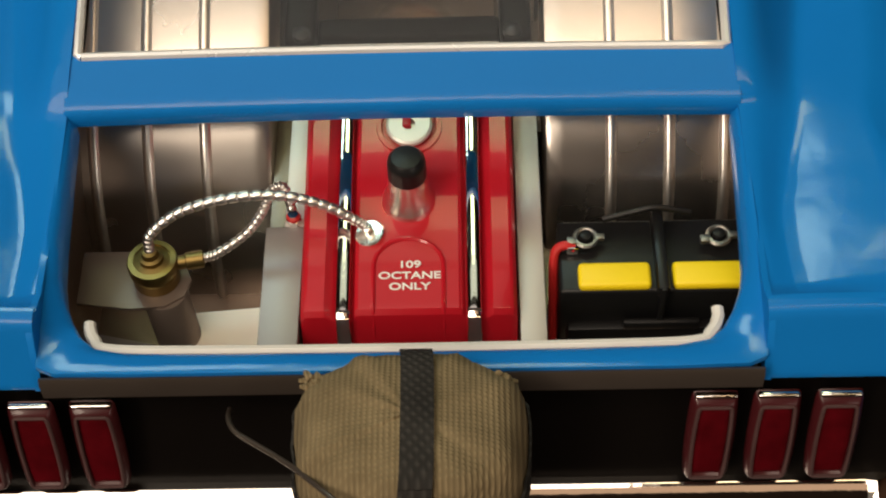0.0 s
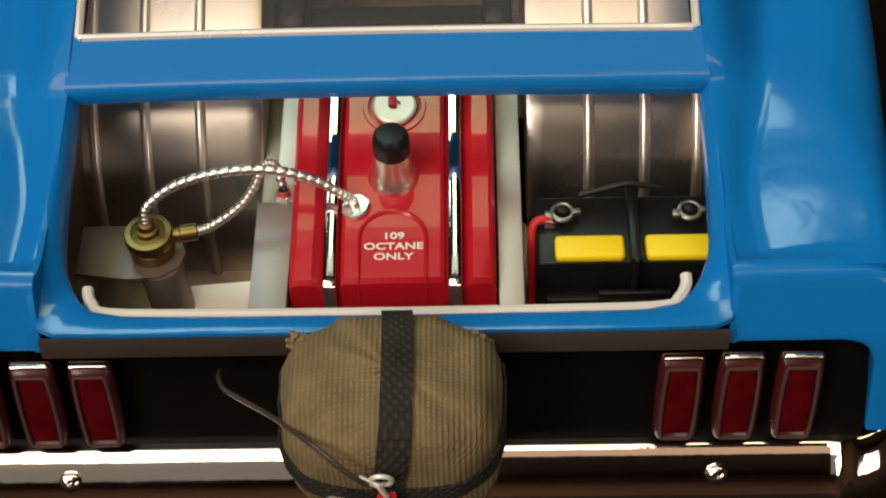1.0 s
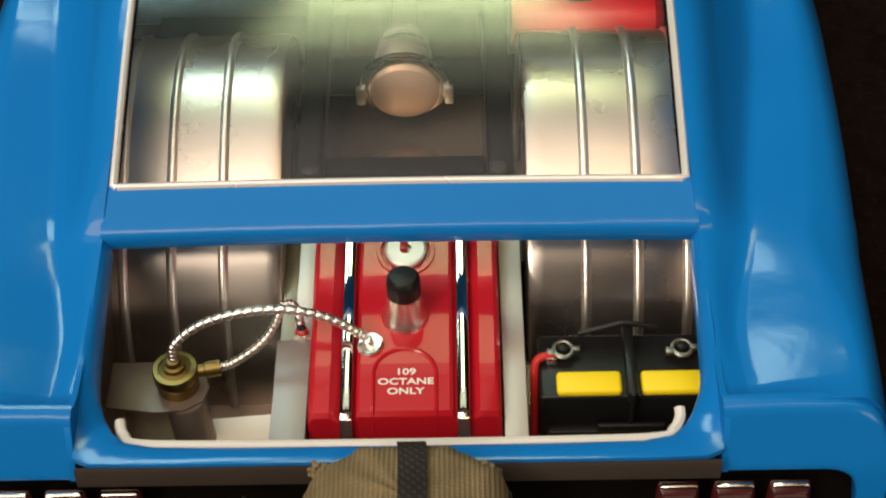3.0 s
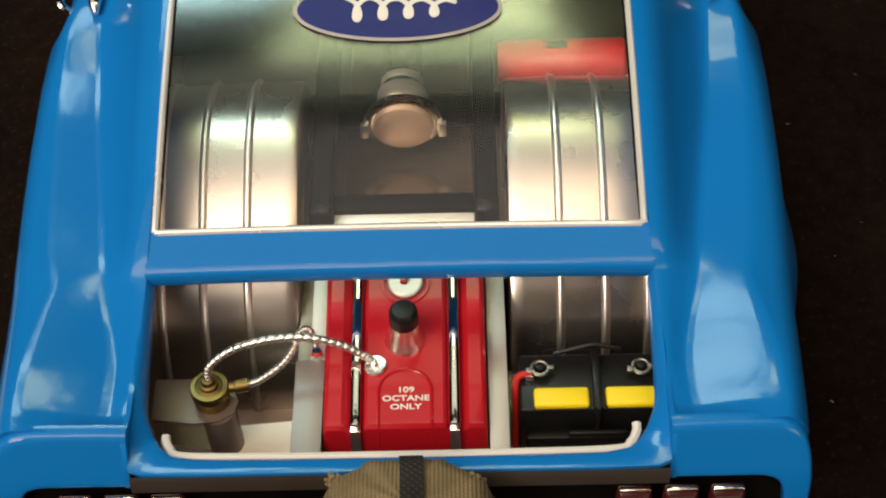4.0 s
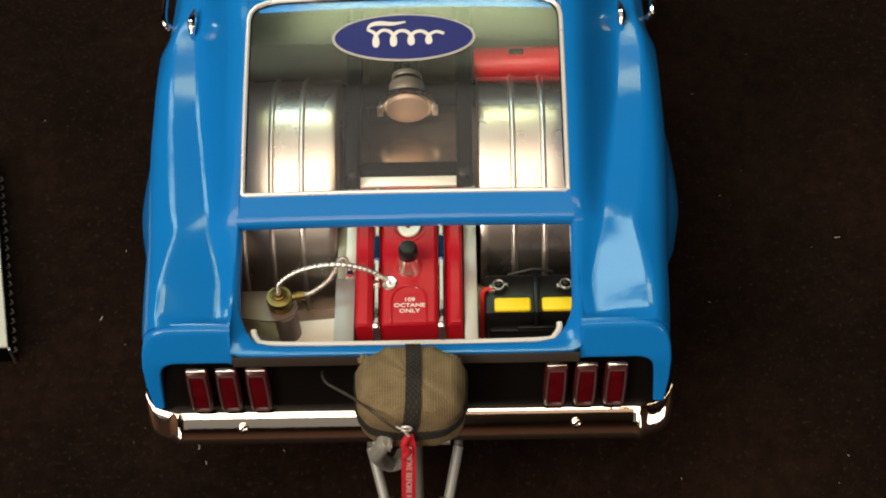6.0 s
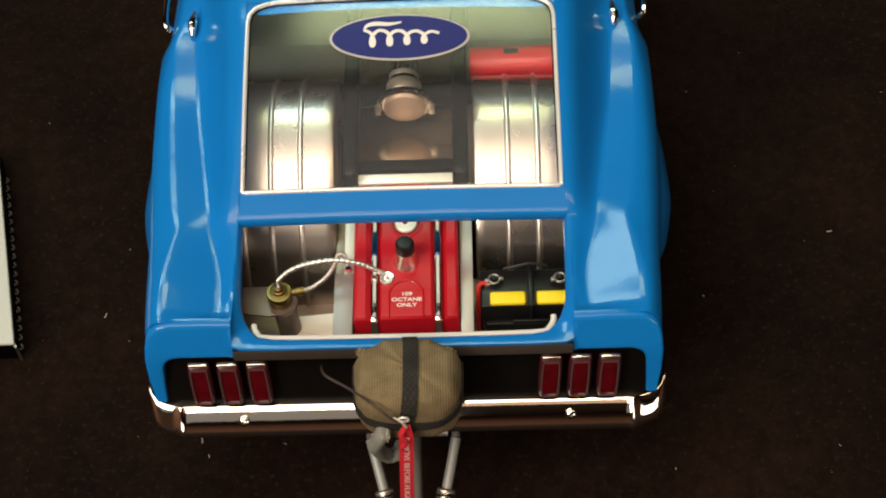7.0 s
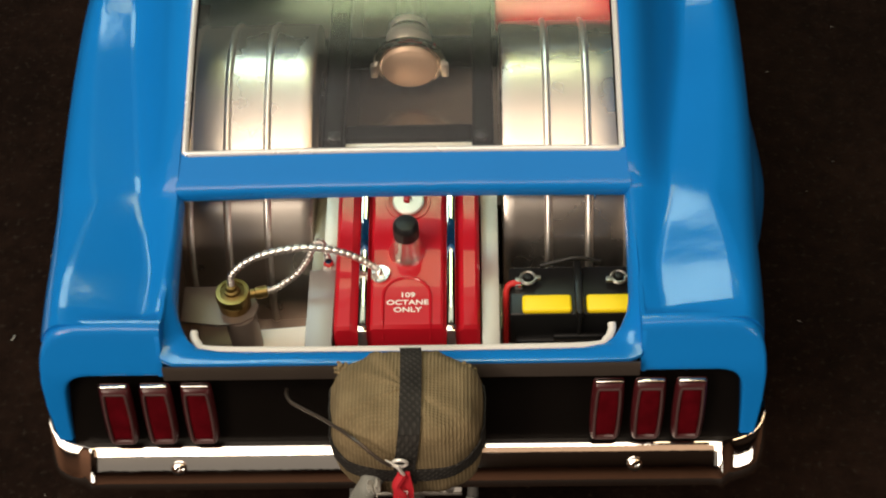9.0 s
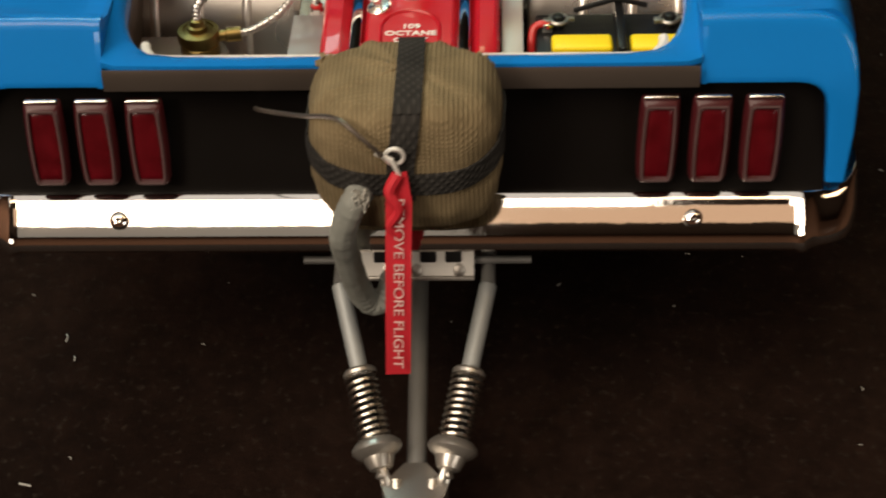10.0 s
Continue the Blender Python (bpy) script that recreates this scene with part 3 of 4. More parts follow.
emblem = part("window_emblem", oval(0.262, 0.098, 0.0040), WHITE_PRINT, car, "oval badge printed in white and blue on the window")
part("emblem_field", oval(0.252, 0.090, 0.0062), LOGO_BLUE, emblem)
script = bmesh.new()


def stroke(pts, w0, w1, n=8):
    """A flat ribbon on the badge, swelling from w0 to w1 and back."""
    line = spline([on_glass(x, y, 0.0068) for x, y in pts], n)
    rings = []
    for i, p in enumerate(line):
        t = i / (len(line) - 1)
        d = (line[min(i + 1, len(line) - 1)] - line[max(i - 1, 0)]).normalized()
        q = Vector((-d.y, d.x, 0)).normalized() * (w0 + (w1 - w0) * math.sin(math.pi * t))
        rings.append([p - q, p + q, p + q + Vector((0, 0, 0.0016)), p - q + Vector((0, 0, 0.0016))])
    loft(rings, bm=script)


stroke([(-0.135, 1.200), (-0.120, 1.216), (-0.090, 1.222), (-0.04, 1.219), (0.005, 1.226)], 0.003, 0.010)
stroke([(-0.135 + 0.265 * u + 0.020 * math.sin(26 * u), 1.161 + (0.036 - 0.014 * u) * math.cos(26 * u)) for u in span(0, 1, 26)], 0.0062, 0.0072, 4)
part("emblem_flourish", script, WHITE_PRINT, emblem)

# rear panel, dark strip, lights
prof = [(0.000, 0.834), (-0.005, 0.824), (-0.007, 0.795), (0.004, 0.788), (0.04, 0.782)]
part("sill_strip", sheet(lambda u, v: (u, prof[v][0], prof[v][1]), span(-0.588, 0.588, 12), range(5), 0.006), TRIM_GREY, car, "dark grey strip under the boot sill")
prof2 = [(0.045, 0.80), (0.035, 0.76), (0.012, 0.70), (-0.02, 0.64), (-0.062, 0.556)]
part("rear_panel", sheet(lambda u, v: (u, prof2[v][0], prof2[v][1]), span(-0.85, 0.85, 24), range(5), 0.012), PANEL_BLACK, car, "satin black panel between the tail lights")


def light_ring(cx, w, lift, inset=0.0):
    """Outline of a lamp on the slanted panel: upright, bowed at its sides, its foot set inwards."""
    lean = 0.004 if cx > 0 else -0.004
    pts = [(k, s) for s, k in ((-1, 0.76), (-0.965, 0.85), (-0.88, 0.92), (-0.5, 0.98), (0.0, 1.0), (0.5, 0.98), (0.88, 0.93), (0.965, 0.88), (1, 0.80))]
    out = [(cx + lean * s + k * (w - inset), s) for k, s in pts] + [(cx + lean * s - k * (w - inset), s) for k, s in pts[::-1]]
    hz = 0.080 - inset
    return [(x, -0.042 + 0.031 * s * hz / 0.078 - lift * 0.94, 0.690 + s * hz - lift * 0.3) for x, s in out]


for cx in (-0.716, -0.614, -0.511, 0.511, 0.614, 0.716):
    bez = bmesh.new()
    loft([[(x, y, z - 0.04) for x, y, z in light_ring(cx, 0.039, -0.045, 0.020)], light_ring(cx, 0.0415, -0.004), light_ring(cx, 0.0415, 0.004, 0.001), light_ring(cx, 0.0405, 0.013, 0.005), light_ring(cx, 0.0405, 0.0165, 0.0075), light_ring(cx, 0.0405, 0.0165, 0.0125), light_ring(cx, 0.0405, 0.009, 0.0135)], bm=bez)
    lamp = part("tail_light", bez, DARK_LENS, car, "upright red tail light with a bright top edge", sharp=40)
    tl = 0.004 if cx > 0 else -0.004
    part("top_edge", box(cx + tl - 0.0345, cx + tl + 0.0345, -0.0215, -0.009, 0.7655, 0.7745, 0.004, 3), CHROME, lamp, "bright chrome top edge")
    lens = bmesh.new()
    loft([light_ring(cx, 0.0405, 0.006, 0.0135), light_ring(cx, 0.0405, 0.011, 0.0145), light_ring(cx, 0.0405, 0.0135, 0.019), light_ring(cx, 0.0405, 0.0145, 0.026)], bm=lens)
    part("lens", lens, RED_LENS, lamp)
    rim = bmesh.new()
    ring = light_ring(cx, 0.0405, 0.0165, 0.0105)
    sweep(ring + ring[:1], 0.0036, 6, rim, caps=False)
    part("lens_rim", rim, LENS_EDGE, lamp, "thin clouded bright outline")

# bumper
bs = [(-0.050, 0.566), (-0.0715, 0.5745), (-0.074, 0.5738), (-0.0841, 0.5689), (-0.0980, 0.5591), (-0.1127, 0.5471), (-0.1268, 0.5342), (-0.1387, 0.5217), (-0.1455, 0.5122), (-0.1500, 0.5012), (-0.1516, 0.4914), (-0.142, 0.478), (-0.06, 0.474)]
rings = []
stations = [(0.925, 0.165, 0.5, 0.030), (0.929, 0.125, 0.72, 0.026), (0.925, 0.085, 0.86, 0.016), (0.914, 0.056, 0.94, 0.004), (0.898, 0.036, 0.97, -0.003), (0.879, 0.026, 0.96, -0.005), (0.860, 0.017, 0.95, -0.004), (0.842, 0.011, 0.95, -0.003), (0.826, 0.005, 0.98, -0.001), (0.814, -0.002, 1.03, 0.001), (0.806, -0.005, 1.05, 0.0015), (0.798, -0.002, 1.02, 0.0), (0.788, 0.0, 1.0, 0.0)]
stations = [(-x, *r) for x, *r in stations] + [(x, 0.0, 1.0, 0.0) for x in span(-0.77, 0.77, 14)] + stations[::-1]
for x, dy, k, up in stations:
    rings.append([(x, -0.09 + (y + 0.09) * k + dy, 0.535 + (z - 0.535) * k + up) for y, z in bs + [(-0.03, 0.50), (-0.03, 0.56)]])
bumper = part("rear_bumper", loft(rings), CHROME, car, "chrome rear bumper with wrapped ends")
for x in (-0.58, 0.585):
    part("bumper_bolt", revolve([(0.019, -0.01), (0.019, 0.003), (0.013, 0.008), (0.006, 0.009), (0.002, 0.006)], (x, -0.120, 0.546), (0, -0.7, 0.7), 16), CHROME, bumper)

# bright window trim ends and door handles
for sx in (-1, 1):
    part("pillar_trim", sweep(spline([(sx * 0.812, 1.335, 0.978), (sx * 0.815, 1.365, 0.990), (sx * 0.813, 1.40, 0.996), (sx * 0.808, 1.44, 1.0)], 5), lambda t: 0.005 + 0.013 * math.sin(math.pi * min(1, 0.1 + 0.9 * t)), 10), CHROME, car, "chrome side window trim end")
    h = bmesh.new()
    sweep(spline([(sx * 0.925, 1.47, 0.86), (sx * 0.95, 1.49, 0.88), (sx * 0.955, 1.6, 0.885), (sx * 0.945, 1.7, 0.88), (sx * 0.92, 1.72, 0.86)], 5), 0.013, 10, h)
    part("door_handle", h, CHROME, car, "chrome door handle")

# wheels, mostly hidden under the body
for sx in (-1, 1):
    for y, r in ((0.93, 0.38), (3.6, 0.33)):
        w = 0.26 if y < 2 else 0.18
        cx = sx * (0.78 if y < 2 else 0.8)
        tyre = part("wheel", revolve([(r * 0.6, -w / 2), (r * 0.93, -w / 2), (r * 0.985, -w * 0.4), (r, -w * 0.2), (r, w * 0.2), (r * 0.985, w * 0.4), (r * 0.93, w / 2), (r * 0.6, w / 2)], (cx, y, r), (sx, 0, 0), 32), RUBBER, car, "wide black tyre")
        part("rim", revolve([(r * 0.2, -w * 0.3), (r * 0.61, -w * 0.48), (r * 0.61, w * 0.48), (r * 0.52, w * 0.45), (r * 0.3, w * 0.3), (r * 0.1, w * 0.34)], (cx, y, r), (sx, 0, 0), 24), SILVER, tyre)

# ---- boot and cabin: inner structure of the car ----
def tub(sx):
    """Wheel tub: steep rounded rear face running up into a long ramp, with raised beads over it."""
    line = spline([(0, 0.470, 0.34), (0, 0.474, 0.42), (0, 0.485, 0.486), (0, 0.53, 0.595), (0, 0.575, 0.659), (0, 0.631, 0.715), (0, 0.72, 0.776), (0, 0.80, 0.8185), (0, 0.88, 0.853), (0, 0.95, 0.873), (0, 1.01, 0.882), (0, 1.06, 0.882), (0, 1.11, 0.873), (0, 1.16, 0.855), (0, 1.21, 0.825), (0, 1.26, 0.78), (0, 1.295, 0.72), (0, 1.31, 0.6), (0, 1.312, 0.43)], 5)
    norms = []
    for i in range(len(line)):
        d = line[min(i + 1, len(line) - 1)] - line[max(i - 1, 0)]
        norms.append(Vector((0, -d.z, d.y)).normalized())
    def at(x, i, h):
        p = line[i] + (h - 0.007 * max(0, (x - 0.42) / 0.24) ** 2) * norms[i]
        return (sx * x, p.y, p.z)
    xs = [(0.262, -0.14), (0.262, -0.012), (0.266, -0.003), (0.274, 0)] + [(x, 0) for x in span(0.30, 0.66, 12)]
    shell = sheet(lambda i, k: at(xs[k][0], i, xs[k][1]), range(len(line)), range(len(xs)), 0.006)
    beads = []
    for mid in (0.390, 0.502, 0.608):
        sec = [(mid + w, h) for w, h in ((-0.0120, -0.002), (-0.0108, 0.0006), (-0.0078, 0.0050), (-0.0042, 0.0074), (0, 0.0080), (0.0042, 0.0074), (0.0078, 0.0050), (0.0108, 0.0006), (0.0120, -0.002))]
        beads.append(loft([[at(x, i, h) for x, h in sec] for i in range(1, len(line) - 1)]))
    return shell, beads


for sx in (-1, 1):
    shell, beads = tub(sx)
    tub_shell = part("wheel_tub", shell, CLOUDY, car, "beaded silver wheel tub", sharp=38)
    for bead in beads:
        part("bead", bead, BEAD, tub_shell, "raised ridge with its glint put into the metal colour", sharp=60)
floor = box(-0.262, 0.68, 0.06, 0.5, 0.47, 0.49)
box(-0.68, -0.2625, 0.06, 0.5, 0.355, 0.375, 0, 2, floor)
part("boot_floor", floor, BROWN_STEEL, car, "dull metal boot floor")
part("cabin_floor", box(-0.7, 0.7, 0.85, 3.2, 0.40, 0.42), FLOOR_DARK, car)
# unseen inner wall, grey so that the tank straps' lower ends reflect something pale
part("rear_bulkhead", box(-0.85, 0.85, 0.05, 0.062, 0.45, 0.80), GREY_SHEET, car)
for sx in (-1, 1):
    part("boot_side", box(sx * 0.64 - 0.006, sx * 0.64 + 0.006, 0.06, 0.9, 0.36, 0.85), BROWN_STEEL, car)
gask = spline([(-0.524, 0.118, 0.812), (-0.522, 0.105, 0.812), (-0.512, 0.085, 0.812), (-0.48, 0.064, 0.813), (-0.3, 0.056, 0.817), (0.0, 0.054, 0.818), (0.3, 0.056, 0.817), (0.48, 0.063, 0.813), (0.512, 0.082, 0.812), (0.526, 0.108, 0.812), (0.527, 0.128, 0.815)], 6)
part("boot_gasket", sweep(gask, 0.0105, 8), WHITE, car, "white rubber seal along the boot sill")
fl = bmesh.new()
loft([[(x, y, z) for x, y in ((-0.415, 0.238), (-0.2575, 0.225), (-0.2575, 0.338), (-0.415, 0.325))] for z in (0.519, 0.527)], bm=fl)
part("bracket_plate", fl, PLATE, car, "pale sheet metal plate")
fl = bmesh.new()
loft([[(x, y, z) for x, y in ((-0.636, 0.255), (-0.2575, 0.165), (-0.2575, 0.212), (-0.636, 0.30))] for z in (0.505, 0.513)], bm=fl)
part("floor_strip", fl, GREY_SHEET, car)
for x0, x1, y0, y1, mat in ((-0.258, -0.188, 0.12, 0.395, GREY_SHEET), (-0.224, -0.188, 0.3955, 0.80, SHEET), (0.202, 0.248, 0.12, 0.80, SHEET)):
    own = bmesh.new()
    box(x0, x1, y0, y1, 0.695, 0.703, 0.002, 2, own)
    box(x0, x0 + 0.006, y0, y1, 0.375 if x0 < 0 else 0.49, 0.70, 0, 2, own)
    box(x1 - 0.006, x1, y0, y1, 0.5, 0.70, 0, 2, own)
    part("tank_rail", own, mat, car, "alloy sheet beside the fuel tank")
# dark brown strip set in the gap beside the narrow rail
part("rail_gap_strip", box(-0.262, -0.2245, 0.3955, 0.80, 0.63, 0.64, 0.002), BROWN_STEEL, car)

for sx in (-1, 1):
    part("frame_rail", box(sx * 0.212 - 0.03, sx * 0.212 + 0.03, 0.79, 2.4, 0.70, 0.78, 0.012, 3), SATIN_BLACK, car, "black chassis rail")
    part("rail_bolt", revolve([(0.018, 0), (0.018, 0.01), (0.008, 0.016)], (sx * 0.205, 0.80, 0.78), (0, 0, 1), 12), BLACK, car)
part("cross_member", box(-0.182, 0.182, 0.845, 0.90, 0.66, 0.73, 0.01, 3), SATIN_BLACK, car)
part("cross_panel", box(-0.18, 0.18, 0.795, 0.840, 0.70, 0.715, 0.003, 2), ALLOY, car)
axle = part("rear_axle", rod((-0.7, 1.36, 0.56), (0.7, 1.36, 0.56), 0.05), SATIN_BLACK, car)
AX = (0, -1, -0.08)
diff = part("differential", revolve([(0.03, -0.07), (0.06, -0.06), (0.085, -0.012)], (-0.012, 1.275, 0.585), AX, 28), SATIN_BLACK, car, "metal axle housing with a bronze rear cover")
part("cover_flange", revolve([(0.085, -0.030), (0.100, -0.026), (0.112, -0.014), (0.112, -0.004), (0.102, 0.002), (0.088, 0.003)], (-0.012, 1.277, 0.592), AX, 32), CHROME, diff, "bright ring round the cover")
part("differential_cover", revolve([(0.088, 0.0), (0.085, 0.012), (0.065, 0.020), (0.01, 0.024)], (-0.012, 1.275, 0.585), AX, 28), COPPER, diff)
for sx in (-1, 1):
    part("cover_lug", box(-0.012 + sx * 0.110 - 0.011, -0.012 + sx * 0.110 + 0.011, 1.264, 1.282, 0.545, 0.598, 0.004), DULL_SILVER, diff)
part("drive_shaft", rod((-0.012, 1.33, 0.655), (-0.012, 2.3, 0.62), 0.058, 24), SHAFT, car, "bright silver drive shaft")
part("shaft_yoke", revolve([(0.05, 0), (0.07, 0.01), (0.07, 0.03), (0.05, 0.04), (0.06, 0.06), (0.06, 0.075), (0.045, 0.085)], (-0.012, 1.30, 0.650), (0, 1, 0.1), 24), DULL_SILVER, car)
part("bay_floor", box(-0.18, 0.18, 0.87, 2.3, 0.425, 0.43), DARK_MIRROR, car, "dark polished floor between the rails")
own = bmesh.new()
for y in (1.52, 1.75):
    box(-0.18, 0.18, y, y + 0.05, 0.66, 0.71, 0.01, 2, own)
part("cross_brace", own, SATIN_BLACK, car)

# ---- things in the boot ----
tank = thing("fuel_tank", (0.007, 0.4, 0.5), "glossy red racing fuel tank with chrome straps", "fuel tank")
TX = 0.007


def tank_top(y):
    return 0.735 + 0.13 * (y - 0.19)


def tank_ring(y, z_off, k):
    """Cross-section of the tank: raised middle, stepped sides."""
    zt = tank_top(y) + z_off
    zs = [(-0.19, -0.24), (-0.19, -0.012), (-0.184, -0.003), (-0.178, 0), (-0.148, 0), (-0.143, -0.004), (-0.128, -0.018), (-0.122, -0.018), (-0.1, -0.014), (-0.094, 0.0), (-0.088, 0.004)]
    full = zs + [(-x, z) for x, z in zs[::-1]]
    return [(TX + x * k, y, zt + z) for x, z in full]


def tank_body():
    rings = []
    for y, dz in ((0.135, -0.2), (0.165, -0.07), (0.176, -0.03), (0.181, -0.012), (0.189, -0.003)):
        rings.append([(x, y, z + dz if z > 0.6 else z) for x, _, z in tank_ring(0.19, 0, 1)])
    rings += [tank_ring(y, 0, 1) for y in (0.2, 0.3, 0.4, 0.5, 0.6, 0.72)]
    return loft(rings)


part("tank_body", tank_body(), RED, tank, sharp=25)
for x in (-0.108, 0.122):
    st = spline([(x, 0.142, 0.56), (x, 0.162, 0.66), (x, 0.174, 0.70), (x, 0.186, 0.724), (x, 0.21, 0.732), (x, 0.45, tank_top(0.45) - 0.007), (x, 0.715, tank_top(0.715) - 0.007)], 5)
    own = bmesh.new()
    loft([[(x + dx, p.y + (0 if p.z > 0.72 else -dz * 0.6), p.z + (dz if p.z > 0.69 else dz * 0.3)) for dx, dz in ((-0.0125, -0.004), (-0.0125, 0.0095), (-0.0112, 0.0120), (-0.009, 0.0131), (0, 0.0136), (0.009, 0.0131), (0.0112, 0.0120), (0.0125, 0.0095), (0.0125, -0.004))] for p in st], bm=own)
    part("strap", own, CHROME, tank, "polished chrome strap")
# raised round-topped field for the lettering
fld = bmesh.new()
outl = [(-0.062, 0.196), (-0.062, 0.27)] + [(-0.062 * math.cos(a), 0.27 + 0.055 * math.sin(a)) for a in span(0.2, math.pi - 0.2, 10)] + [(0.062, 0.27), (0.062, 0.196)]
rim_pts = [(TX + x, y, tank_top(y) + 0.004) for x, y in outl]
sweep([(TX - 0.062, 0.158, 0.62), (TX - 0.062, 0.176, 0.70), (TX - 0.062, 0.188, 0.733)] + rim_pts + [(TX + 0.062, 0.188, 0.733), (TX + 0.062, 0.176, 0.70), (TX + 0.062, 0.158, 0.62)], 0.0045, 6, fld)
part("raised_field", fld, RED, tank)
tilt = math.degrees(math.atan(0.13))
for txt, y, size in (("109", 0.271, 0.026), ("OCTANE", 0.2495, 0.026), ("ONLY", 0.228, 0.026)):
    words(txt, size, pose(TX + 0.002, y, tank_top(y) + 0.006, tilt, 0, 0) @ Matrix.Diagonal((1.04, 0.74, 1, 1)), WHITE_PRINT, tank, bold=0.018)
neck = part("filler_neck", revolve([(0.05, -0.01), (0.05, 0.004), (0.046, 0.012), (0.037, 0.038), (0.033, 0.078)], (TX, 0.406, 0.760), (0, 0, 1), 28), SILVER, tank, "turned metal filler neck")
part("filler_cap", revolve([(0.031, 0.074), (0.0345, 0.076), (0.0345, 0.106), (0.033, 0.118), (0.026, 0.126), (0.01, 0.128)], (TX, 0.406, 0.760), (0, 0, 1), 28), BLACK, neck, "black domed filler cap")
gz = tank_top(0.558) + 0.004
ga = part("fuel_gauge", revolve([(0.062, -0.004), (0.06, 0.004), (0.052, 0.004), (0.05, 0.0)], (TX, 0.558, gz), (0, -0.13, 1), 28), RED, tank)
part("gauge_disc", revolve([(0.042, -0.004), (0.042, 0.008), (0.038, 0.011), (0.012, 0.011), (0.01, 0.004)], (TX, 0.558, gz), (0, -0.13, 1), 28), ALLOY, ga, "white gauge disc")
part("gauge_hub", box(TX - 0.012, TX + 0.004, 0.550, 0.573, gz + 0.004, gz + 0.016, 0.002), RED, ga)
part("tank_fitting", revolve([(0.027, -0.006), (0.027, 0.004), (0.024, 0.007), (0.01, 0.008), (0.009, 0.024), (0.006, 0.026)], (-0.062, 0.335, tank_top(0.335) + 0.004), (-0.2, -0.1, 1), 20), SILVER, tank, "pale alloy hose fitting")

batt = thing("battery", (0.44, 0.32, 0.49), "black car battery with two yellow covers", "battery")
part("battery_case", box(0.275, 0.63, 0.245, 0.405, 0.49, 0.694, 0.008, 3), BLACK, batt)
low = bmesh.new()
box(0.29, 0.62, 0.226, 0.25, 0.49, 0.60, 0.006, 2, low)
part("battery_ledge", low, BLACK, batt)
for x0, x1 in ((0.308, 0.438), (0.476, 0.608)):
    part("battery_cover", box(x0, x1, 0.246, 0.300, 0.690, 0.712, 0.009, 3), YELLOW, batt, "yellow cell cover")
cl = bmesh.new()
box(0.447, 0.468, 0.232, 0.41, 0.69, 0.722, 0.005, 2, cl)
box(0.452, 0.463, 0.228, 0.24, 0.52, 0.72, 0.003, 2, cl)
box(0.39, 0.53, 0.222, 0.236, 0.60, 0.625, 0.006, 2, cl)
sweep(spline([(0.36, 0.398, 0.705), (0.42, 0.402, 0.722), (0.458, 0.405, 0.728), (0.52, 0.402, 0.715)], 5), 0.006, 8, cl)
part("hold_down", cl, BLACK, batt)
for x in (0.325, 0.565):
    cl = bmesh.new()
    sweep([(x + 0.019 * math.cos(a), 0.350 + 0.019 * math.sin(a), 0.714) for a in span(0, 2 * math.pi, 20)], 0.0052, 8, cl, caps=False)
    box(x + 0.016, x + 0.034, 0.345, 0.357, 0.709, 0.719, 0.002, 2, cl)
    box(x - 0.034, x - 0.017, 0.334, 0.350, 0.709, 0.720, 0.002, 2, cl)
    term = part("terminal", cl, STEEL, batt, "grey metal cable clamp")
    part("post", revolve([(0.012, -0.012), (0.011, 0.02), (0.004, 0.022)], (x, 0.350, 0.705), (0, 0, 1), 12), BLACK, term)
part("clamp_end", box(0.290, 0.312, 0.325, 0.340, 0.695, 0.716, 0.003), CHROME, batt)
part("red_cable", sweep(spline([(0.305, 0.332, 0.708), (0.285, 0.335, 0.712), (0.268, 0.325, 0.695), (0.266, 0.28, 0.62), (0.266, 0.24, 0.52)], 6), 0.0085, 10), RED_WIRE, batt, "red battery cable")

pump = thing("fuel_pump", (-0.455, 0.31, 0.5), "brass fuel pump on a grey bracket with a round motor", "fuel pump")
brk = bmesh.new()
ol = [(-0.60, 0.375), (-0.60, 0.262), (-0.50, 0.248), (-0.44, 0.252), (-0.405, 0.275), (-0.395, 0.31), (-0.41, 0.345), (-0.46, 0.375)]
loft([[(x, y, 0.653) for x, y in ol], [(x, y, 0.661) for x, y in ol]], bm=brk)
part("bracket", brk, BRACKET, pump)
part("motor", revolve([(0.03, -0.12), (0.04, -0.112), (0.042, -0.10), (0.042, 0.153), (0.04, 0.158)], (-0.435, 0.275, 0.495), (-0.05, 0.08, 1), 24), BRACKET, pump, "dull steel round motor")
head = part("pump_head", revolve([(0.043, 0), (0.043, 0.024), (0.040, 0.027), (0.040, 0.031), (0.046, 0.034), (0.046, 0.052), (0.044, 0.057), (0.034, 0.058), (0.033, 0.055), (0.022, 0.058), (0.022, 0.069), (0.016, 0.071), (0.014, 0.083), (0.008, 0.085)], (-0.458, 0.315, 0.662), (0, 0, 1), 28), BRASS, pump)
part("outlet", revolve([(0.013, 0), (0.013, 0.05), (0.0165, 0.052), (0.0165, 0.082), (0.012, 0.084)], (-0.45, 0.315, 0.699), (1, 0.18, 0.0), 18), BRASS, head)


def hose(name, pts, r, label):
    """Braided hose with a ribbed skin."""
    path = spline(pts, 42)
    n = len(path) - 1
    wave = (0.78, 0.98, 1.04, 1.06, 1.07, 1.07, 1.06, 1.05, 1.03, 0.98)
    ob = part(name, sweep(path, lambda t: r * wave[round(t * n) % 10], 10), BRAID, None, label, sharp=80)
    return tagged(ob, category="hose", group="fuel hoses")


